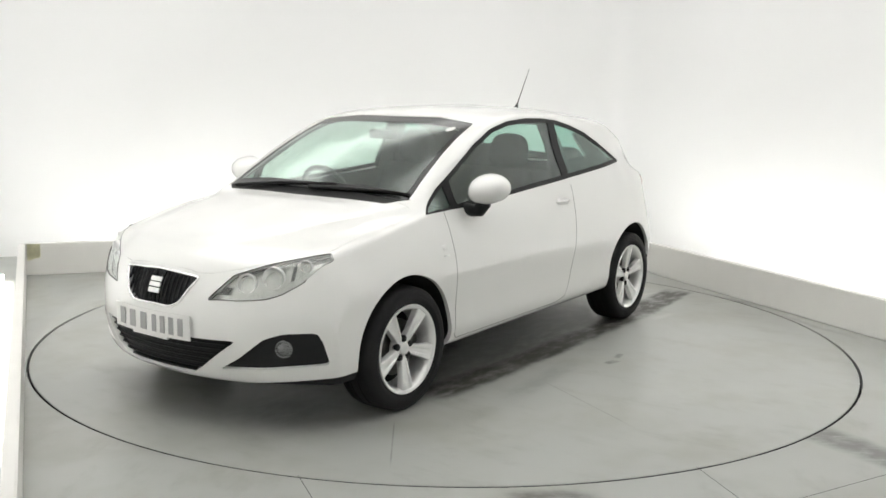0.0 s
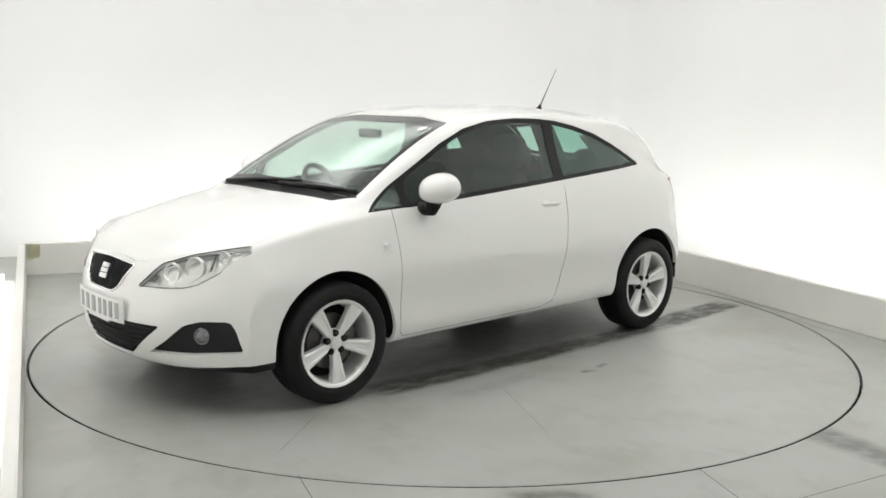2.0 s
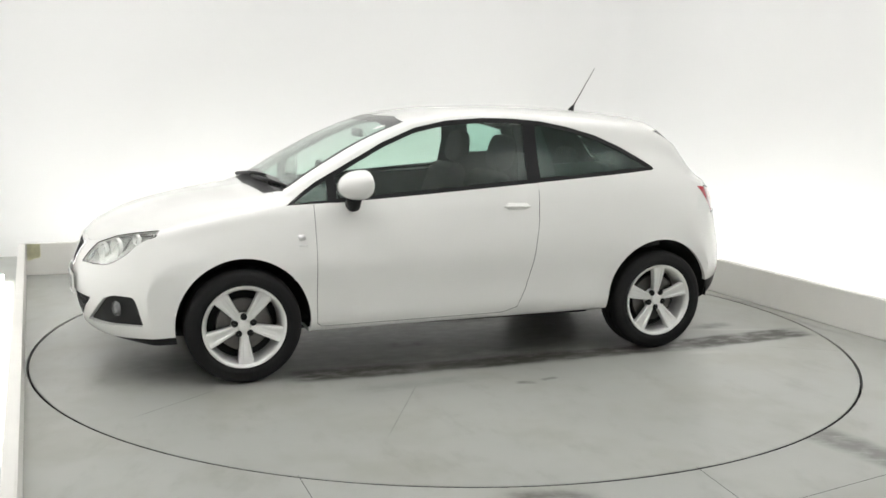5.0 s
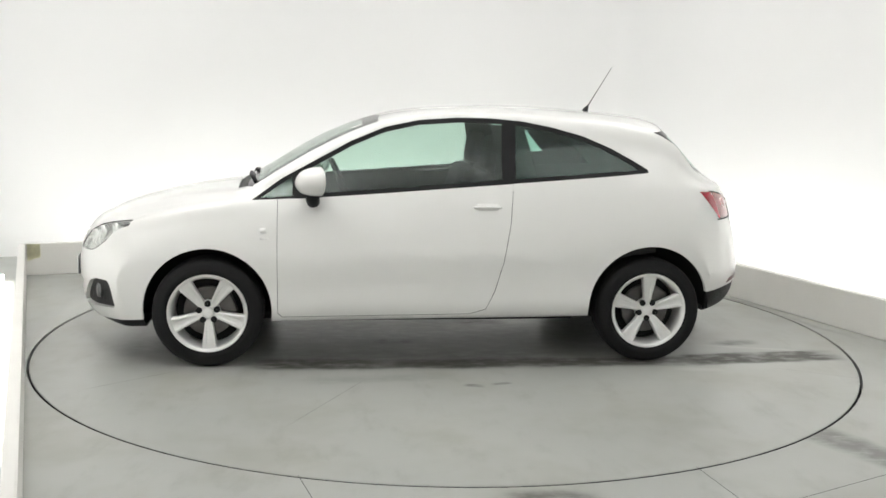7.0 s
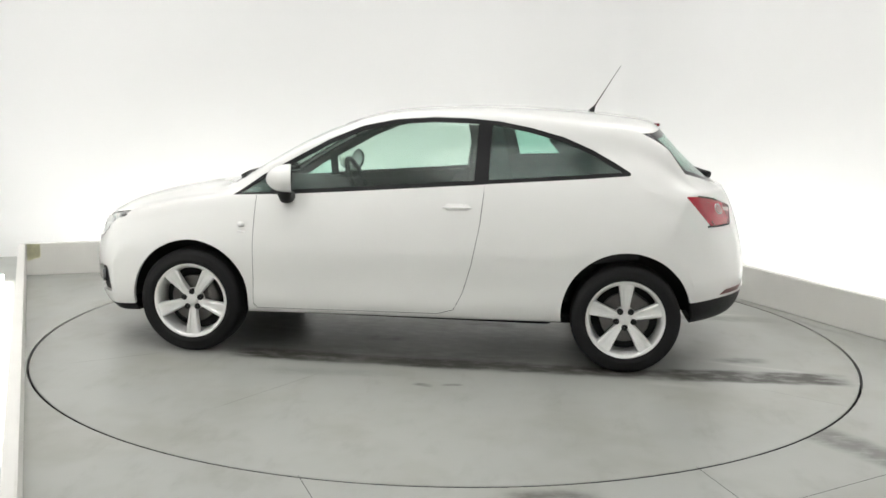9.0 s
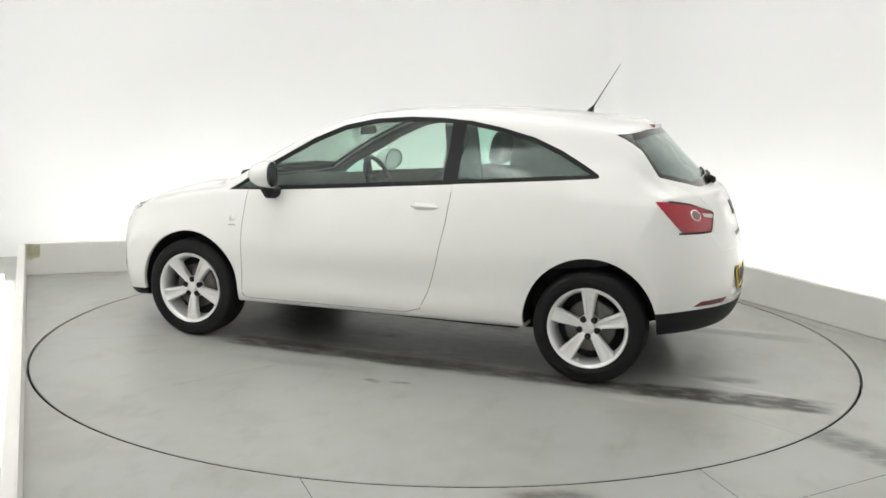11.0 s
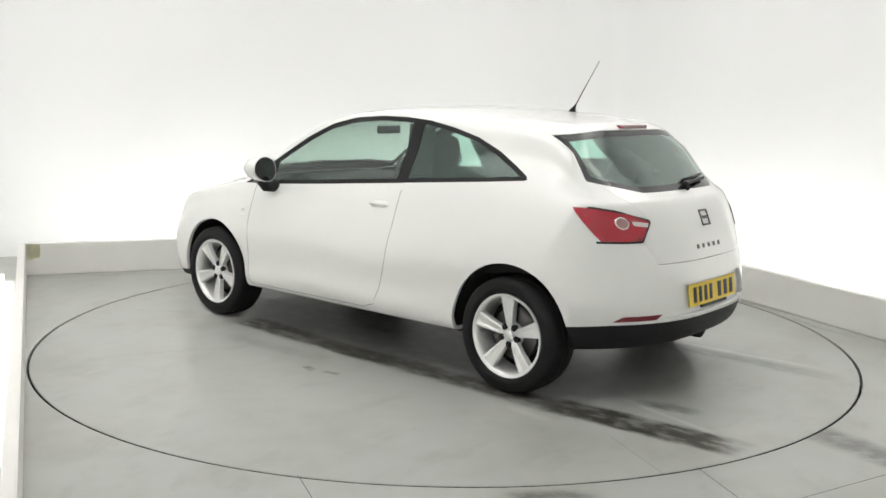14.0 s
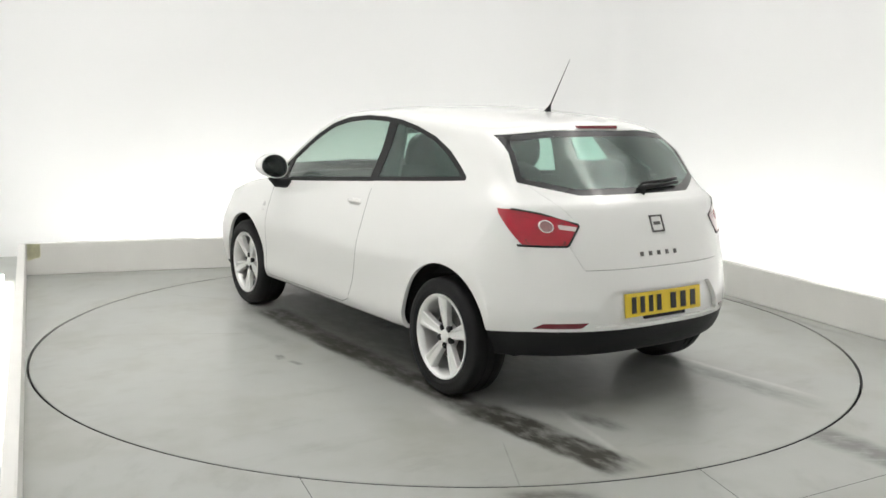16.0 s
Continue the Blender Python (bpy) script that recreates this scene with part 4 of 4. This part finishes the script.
def cabin(root):
    for y in (0.36, -0.36):
        seat(root, 0.10, y)
    bench = new("rear_bench")
    bench.parent = root
    b = bmesh.new()
    box(b, -0.95, -0.48, -0.60, 0.60, 0.32, 0.52, 0.06, 3)
    part("cushion", b, FABRIC, bench)
    b = bmesh.new()
    box(b, -0.07, 0.07, -0.60, 0.60, 0, 0.56, 0.05, 3)
    bmesh.ops.transform(b, matrix=Matrix.Translation((-0.97, 0, 0.46)) @ Matrix.Rotation(radians(-20), 4, "Y"), verts=b.verts)
    part("backrest", b, FABRIC, bench)
    for y in (0.33, -0.33):
        b = cushion(0.05, 0.130, 0.10)
        bmesh.ops.transform(b, matrix=Matrix.Translation((-1.17, y, 1.06)) @ Matrix.Rotation(radians(-12), 4, "Y"), verts=b.verts)
        part("headrest", b, FABRIC, bench)
    # dashboard and door cards
    b = bmesh.new()
    prof = [(1.08, 0.945), (0.80, 0.945), (0.66, 0.925), (0.60, 0.87), (0.62, 0.70), (0.70, 0.55), (1.08, 0.50)]
    rows = []
    for y in (-0.68, -0.4, 0, 0.4, 0.68):
        rows.append([b.verts.new((x - 0.03 * (abs(y) < 0.2), y, z - 0.02 * (abs(y) > 0.6))) for x, z in prof])
    for p, q in zip(rows, rows[1:]):
        for j in range(len(prof) - 1):
            b.faces.new((p[j], p[j + 1], q[j + 1], q[j]))
    auto_smooth(part("dashboard", b, DASH, root, "dark grey dashboard"), 40)
    for s in (1, -1):
        b = bmesh.new()
        prof = [(0.95, 0.90), (0.45, 0.945), (-0.40, 1.0), (-1.15, 1.06), (-1.30, 0.95), (-1.3, 0.62), (-0.82, 0.55), (-0.82, 0.27), (0.85, 0.27), (0.85, 0.6), (0.95, 0.7)]
        prism(b, prof, lambda a, c, d: (a, s * (0.685 + d), c), 0.02)
        bmesh.ops.recalc_face_normals(b, faces=b.faces)
        part("door_card", b, DASH, root, smooth=False)
    for s in (1, -1):
        b = bmesh.new()
        prism(b, [(-0.46, 1.105), (-0.90, 1.125), (-0.78, 1.26), (-0.82, 1.275), (-1.02, 1.20), (-1.20, 1.10), (-1.22, 0.98), (-0.46, 0.98)], lambda a, c, d: (a, s * (0.625 + d - 0.25 * max(0.0, c - 1.08)), c), 0.015)
        bmesh.ops.recalc_face_normals(b, faces=b.faces)
        part("side_trim", b, DASH, root, "dark grey inner side trim", smooth=False)
        b = bmesh.new()
        prism(b, [(-0.34, 0.98), (-0.36, 1.20), (-0.33, 1.335), (-0.52, 1.325), (-0.56, 1.18), (-0.60, 1.0)], lambda a, c, d: (a, s * (0.685 + d - 0.36 * max(0.0, c - 1.02)), c), 0.015)
        bmesh.ops.recalc_face_normals(b, faces=b.faces)
        part("pillar_trim", b, DASH, root, "dark grey inner door pillar", smooth=False)
    # parcel shelf and boot floor
    b = bmesh.new()
    box(b, -1.62, -1.16, -0.60, 0.60, 0.93, 0.95, 0.005)
    part("parcel_shelf", b, DASH, root)
    b = bmesh.new()
    box(b, -1.20, 0.95, -0.68, 0.68, 0.27, 0.30)
    part("cabin_carpet", b, LINER, root)
    # headlining under the roof
    b = bmesh.new()
    rows = [[b.verts.new((x, y, top_z(x, y) - 0.035)) for y in np.linspace(-0.5, 0.5, 9)] for x in np.linspace(0.22, -1.2, 15)]
    for p, q in zip(rows, rows[1:]):
        for j in range(8):
            b.faces.new((p[j], p[j + 1], q[j + 1], q[j]))
    shell("headlining", b, [HEADLINER], root, 0.008, "pale grey headlining")
    # steering wheel on the car's right
    st = new("steering_wheel")
    st.parent = root
    st.matrix_basis = pose(0.50, -0.36, 0.90, 0, -65, 0)
    b = bmesh.new()
    tube(b, [(0.18 * math.cos(a * math.pi / 20), 0.18 * math.sin(a * math.pi / 20), 0) for a in range(41)], 0.016, 10, False)
    part("steering_rim", b, TRIM, st)
    b = bmesh.new()
    box(b, -0.075, 0.05, -0.08, 0.08, -0.03, 0.012, 0.02)
    for a in (0, 180, 270):
        c, s_ = math.cos(radians(a)), math.sin(radians(a))
        tube(b, [(0.03 * s_, 0.05 * c, -0.01), (0.17 * s_, 0.175 * c, 0)], 0.014, 8)
    part("steering_hub", b, DASH, st)
    b = bmesh.new()
    box(b, -0.012, 0.012, -0.105, 0.105, -0.025, 0.028, 0.0115, 3)
    bmesh.ops.transform(b, matrix=Matrix.Translation((0.42, 0, 1.265)), verts=b.verts)
    part("rear_view_mirror", b, TRIM, root)


def door_mirror(root, s):
    m = new("door_mirror")
    m.parent = root
    at = Matrix.Translation((0.672, s * 0.888, 1.020)) @ Matrix.Rotation(radians(14 * s), 4, "Z")
    # housing: full before, flat behind, lower edge rising outwards
    b = bmesh.new()
    n, rows = 36, []
    for k, (x, f) in enumerate(((-0.052, 0.90), (-0.055, 0.985), (-0.048, 1.0), (-0.02, 0.985), (0.01, 0.93), (0.035, 0.82), (0.055, 0.64), (0.068, 0.40), (0.073, 0.12))):
        row = []
        for j in range(n):
            a = 2 * math.pi * j / n
            c, d = math.cos(a), math.sin(a)
            y = 0.108 * math.copysign(abs(c) ** 0.86, c)
            z = (0.086 if d > 0 else 0.072) * math.copysign(abs(d) ** 0.9, d)
            z *= 1 - 0.16 * max(0.0, y / 0.108)
            row.append(b.verts.new((x + 0.012 * (1 - f), s * (y * f - 0.010 * (1 - f)), z * f + 0.10 * y * f)))
        rows.append(row)
    for p, q in zip(rows, rows[1:]):
        for j in range(n):
            b.faces.new((p[j], p[(j + 1) % n], q[(j + 1) % n], q[j]))
    b.faces.new(rows[-1])
    bmesh.ops.recalc_face_normals(b, faces=b.faces)
    bmesh.ops.transform(b, matrix=at, verts=b.verts)
    part("mirror_shell", b, PAINT, m, "white painted mirror shell")
    b = bmesh.new()
    rows = []
    for x, f in ((-0.054, 0.935), (-0.058, 0.90), (-0.050, 0.84)):
        row = []
        for j in range(n):
            a = 2 * math.pi * j / n
            c, d = math.cos(a), math.sin(a)
            y = 0.108 * math.copysign(abs(c) ** 0.86, c)
            z = (0.086 if d > 0 else 0.072) * math.copysign(abs(d) ** 0.9, d) * (1 - 0.16 * max(0.0, y / 0.108))
            row.append(b.verts.new((x, s * y * f, z * f + 0.10 * y * f)))
        rows.append(row)
    for p, q in zip(rows, rows[1:]):
        for j in range(n):
            b.faces.new((p[j], p[(j + 1) % n], q[(j + 1) % n], q[j]))
    glass = [b.verts.new(v.co + Vector((0.001, 0, 0))) for v in rows[-1]]
    bmesh.ops.recalc_face_normals(b, faces=b.faces)
    g = bmesh.new()
    g.faces.new([g.verts.new(v.co) for v in glass])
    bmesh.ops.solidify(g, geom=g.faces[:], thickness=0.003)
    for v in glass:
        b.verts.remove(v)
    bmesh.ops.transform(b, matrix=at, verts=b.verts)
    bmesh.ops.transform(g, matrix=at, verts=g.verts)
    part("mirror_bezel", b, TRIM, m, "black mirror bezel")
    part("mirror_glass", g, MIRROR, m, "mirror glass", smooth=False)
    b = bmesh.new()
    tube(b, [(0.660, s * 0.725, 0.920), (0.660, s * 0.79, 0.910), (0.664, s * 0.835, 0.915), (0.668, s * 0.865, 0.960)], [0.030, 0.032, 0.035, 0.040], 14)
    part("mirror_foot", b, TRIM, m, "black mirror foot")


def bars(y0, y1, z0, z1, count, place, name, material, parent, thick=0.002, fill=0.52):
    """Lettering as plain upright bars."""
    step = (y1 - y0) / count
    for k in range(count):
        b = bmesh.new()
        a0, a1 = y0 + step * (k + 0.5 - fill / 2), y0 + step * (k + 0.5 + fill / 2)
        prism(b, [(a0, z0), (a1, z0), (a1, z1), (a0, z1)], place, thick)
        bmesh.ops.recalc_face_normals(b, faces=b.faces)
        part(name, b, material, parent, smooth=False)


def small_parts(root):
    for s in (1, -1):
        door_mirror(root, s)
        # door handle: a grip over a shallow pocket
        h = new("door_handle")
        h.parent = root
        b = bmesh.new()
        pts = [(-0.215 - 0.16 * t / 8, s * (side_y(-0.215 - 0.16 * t / 8, 0.885) + 0.003 * math.sin(math.pi * t / 8) ** 0.5), 0.885) for t in range(9)]
        tube(b, pts, [0.005, 0.008, 0.009, 0.009, 0.009, 0.009, 0.009, 0.008, 0.005], 10)
        part("grip", b, PAINT, h, "white door handle")
        b = bmesh.new()
        prism(b, rounded([(-0.23, 0.868), (-0.36, 0.868), (-0.36, 0.905), (-0.23, 0.905)], 0.015), lambda a, c, d: (a, s * (side_y(a, c) + d), c), 0.001)
        part("handle_pocket", b, PAINT, h)
        # dark rubber seal in the gap round the door
        line = [(0.858, 0.925)] + DOOR[1:8] + [(-0.443, 1.008)]
        pts = []
        for (x0, z0), (x1, z1) in zip(line, line[1:]):
            n = max(1, int(math.hypot(x1 - x0, z1 - z0) / 0.03))
            pts += [(x0 + (x1 - x0) * k / n, z0 + (z1 - z0) * k / n) for k in range(n)]
        b = bmesh.new()
        tube(b, [(x, s * (side_y(x, z) - 0.0012), z) for x, z in pts], 0.0022, 6)
        part("door_seal", b, SEAL, root, "dark rubber door seal")
        # side repeater badge on the wing
        b = bmesh.new()
        prism(b, rounded([(0.955, 0.765), (0.918, 0.768), (0.912, 0.740), (0.949, 0.737)], 0.01), lambda a, c, d: (a, s * (side_y(a, c) + d), c), 0.003)
        part("wing_badge", b, ALLOY, root, "small silver badge on the wing")
        b = bmesh.new()
        prism(b, [(0.95, 0.716), (0.905, 0.716), (0.905, 0.708), (0.95, 0.708)], lambda a, c, d: (a, s * (side_y(a, c) + d), c), 0.002)
        part("badge_bar", b, ALLOY, root)

    # number plates: plain bars stand for the characters
    fp = new("number_plate")
    fp.parent = root
    fx = nose_x(0.0, 0.47) + 0.012
    front = lambda a, c, d: (fx - 0.35 * a * a + d, a, c)
    b = bmesh.new()
    rows = []
    for k in range(13):
        y = -0.26 + 0.52 * k / 12
        rows.append([b.verts.new(front(y, z, d)) for z, d in ((0.408, 0.0), (0.408, 0.004), (0.519, 0.004), (0.519, 0.0))])
    for p, q in zip(rows, rows[1:]):
        for j in range(4):
            b.faces.new((p[j], p[(j + 1) % 4], q[(j + 1) % 4], q[j]))
    b.faces.new(rows[0])
    b.faces.new(rows[-1][::-1])
    bmesh.ops.recalc_face_normals(b, faces=b.faces)
    part("plate", b, PLATE_WHITE, fp, "white front number plate", smooth=False)
    bars(-0.235, 0.015, 0.425, 0.502, 3, lambda a, c, d: front(a, c, 0.0055 + d), "plate_bar", PALE_INK, fp)
    bars(0.02, 0.235, 0.425, 0.502, 4, lambda a, c, d: front(a, c, 0.0055 + d), "plate_bar", PALE_INK, fp)
    b = bmesh.new()
    prism(b, [(-0.12, 0.395), (0.12, 0.395), (0.12, 0.408), (-0.12, 0.408)], lambda a, c, d: front(a, c, d - 0.012), 0.012)
    part("plate_holder", b, PLATE_WHITE, fp, smooth=False)

    rp = new("number_plate")
    rp.parent = root
    rx = tail_x(0.0, 0.55) + 0.010
    back = lambda a, c, d: (rx + 0.12 * (c - 0.46) - d + 0.10 * a * a, a, c)
    b = bmesh.new()
    rows = []
    for k in range(13):
        y = -0.26 + 0.52 * k / 12
        rows.append([b.verts.new(back(y, z, d)) for z, d in ((0.474, 0.0), (0.474, 0.005), (0.585, 0.005), (0.585, 0.0))])
    for p, q in zip(rows, rows[1:]):
        for j in range(4):
            b.faces.new((p[j], p[(j + 1) % 4], q[(j + 1) % 4], q[j]))
    b.faces.new(rows[0])
    b.faces.new(rows[-1][::-1])
    bmesh.ops.recalc_face_normals(b, faces=b.faces)
    part("plate", b, PLATE_YELLOW, rp, "yellow rear number plate", smooth=False)
    bars(-0.235, -0.02, 0.491, 0.568, 3, lambda a, c, d: back(a, c, 0.0068 + d), "plate_bar", INK, rp)
    bars(0.015, 0.235, 0.491, 0.568, 4, lambda a, c, d: back(a, c, 0.0068 + d), "plate_bar", INK, rp)
    b = bmesh.new()
    prism(b, [(-0.14, 0.458), (0.14, 0.458), (0.14, 0.474), (-0.14, 0.474)], lambda a, c, d: back(a, c, d - 0.006), 0.012)
    part("plate_holder", b, TRIM, rp, smooth=False)

    # maker's badges as plain shapes, model lettering as bars
    def badge(place, name, cz, w, h, mt, shape):
        e = new(name)
        e.parent = root
        b = bmesh.new()
        for y0, y1, z0, z1 in shape:
            prism(b, [(y0 * w, cz + z0 * h), (y1 * w, cz + z0 * h), (y1 * w, cz + z1 * h), (y0 * w, cz + z1 * h)], place, 0.006)
        bmesh.ops.recalc_face_normals(b, faces=b.faces)
        part("badge_shape", b, mt, e, smooth=False)

    badge(lambda a, c, d: (nose_x(a, c) - 0.004 + d, a, c), "front_badge", 0.626, 0.036, 0.034, ALLOY,
          ((-1, 1, 0.45, 1), (-1, 1, -0.24, 0.30), (-1, 1, -1, -0.40)))
    badge(lambda a, c, d: (tail_x(a, c) - d, a, c), "rear_badge", 0.899, 0.042, 0.039, STEEL,
          ((-1, 1, 0.82, 1), (-1, 1, -1, -0.80), (0.84, 1, -0.80, 0.82), (-1, -0.84, -0.80, 0.82), (-0.5, 0.5, -0.14, 0.22)))
    bars(-0.115, 0.165, 0.755, 0.775, 5, lambda a, c, d: (tail_x(a, c) - d, a, c), "model_letter", STEEL, root, 0.003, 0.36)

    # high brake light in the roof spoiler
    b = bmesh.new()
    bx = tail_x(0.0, 1.336)
    box(b, bx - 0.006, bx + 0.05, -0.135, 0.135, 1.337, 1.355, 0.004)
    part("high_brake_light", b, RED_DARK, root, "dark red high-level brake light", smooth=False)

    # small round sticker on the windscreen
    b = bmesh.new()
    prism(b, [(0.475 + 0.02 * math.cos(q * math.pi / 10), 1.312 + 0.012 * math.sin(q * math.pi / 10)) for q in range(20)], lambda a, c, d: (nose_x(a, c) + d, a, c), 0.001)
    part("sticker", b, PLATE_WHITE, root, "small white windscreen sticker", smooth=False)

    # aerial
    ae = new("aerial")
    ae.parent = root
    z = top_z(-1.03, 0) - 0.004
    b = bmesh.new()
    tube(b, [(-1.03, 0, z), (-1.035, 0, z + 0.012), (-1.045, 0, z + 0.03), (-1.05, 0, z + 0.04)], [0.022, 0.017, 0.008, 0.005], 12)
    part("aerial_base", b, TRIM, ae)
    b = bmesh.new()
    tube(b, [(-1.045, 0, z + 0.03), (-1.195, 0, z + 0.28)], [0.0036, 0.0014], 8)
    part("aerial_rod", b, TRIM, ae, "thin black roof aerial")

    # wipers
    for pts in (((1.075, -0.52), (1.045, -0.20), (1.03, 0.12)), ((1.06, 0.02), (1.04, 0.30), (1.0, 0.58))):
        w = new("wiper")
        w.parent = root
        b = bmesh.new()
        line = [(x, y, top_z(x, y) + 0.016) for x, y in pts]
        tube(b, line, [0.011, 0.009, 0.006], 8)
        part("wiper_arm", b, TRIM, w)
        b = bmesh.new()
        line = [(x - 0.02, y + 0.05, top_z(x - 0.02, y + 0.05) + 0.008) for x, y in pts]
        tube(b, line, 0.006, 8)
        part("wiper_blade", b, TRIM, w)
    w = new("rear_wiper")
    w.parent = root
    b = bmesh.new()
    tube(b, [(tail_x(y, z) - 0.022, y, z) for y, z in ((0.0, 1.045), (-0.05, 1.062), (-0.2, 1.068), (-0.33, 1.074))], [0.026, 0.014, 0.010, 0.007], 10)
    part("wiper_arm", b, TRIM, w)
    b = bmesh.new()
    tube(b, [(tail_x(y, z) - 0.010, y, z) for y, z in ((-0.06, 1.075), (-0.2, 1.082), (-0.36, 1.09))], 0.007, 8)
    part("wiper_blade", b, TRIM, w)


table = studio()
vehicle = car()

# degrees by which the turntable has turned, half second by half second
TURN = {0.0: -125.44, 0.5: -127.92, 1.0: -130.91, 1.5: -134.3, 2.0: -137.86, 2.5: -141.44, 3.0: -145.04, 3.5: -148.56, 4.0: -152.12, 4.5: -155.71, 5.0: -159.31,
        5.5: -162.89, 6.0: -166.43, 6.5: -169.94, 7.0: -173.42, 7.5: -176.77, 8.0: -180.07, 8.5: -183.35, 9.0: -186.67, 9.5: -190.04, 10.0: -193.44, 10.5: -196.86,
        11.0: -200.30, 11.5: -203.75, 12.0: -207.2, 12.5: -210.65, 13.0: -214.08, 13.5: -217.51, 14.0: -221.02, 14.5: -224.54, 15.0: -228.12, 15.5: -231.63, 16.0: -235.28}


def motions():
    walk(table, [(t, pose(0, -0.018, 0, 0, 0, a)) for t, a in TURN.items()])
    walk(vehicle, [(t, pose(0, 0, 0, 0, 0, a) @ pose(0.153, -0.051, 0.0)) for t, a in TURN.items()])


motions()
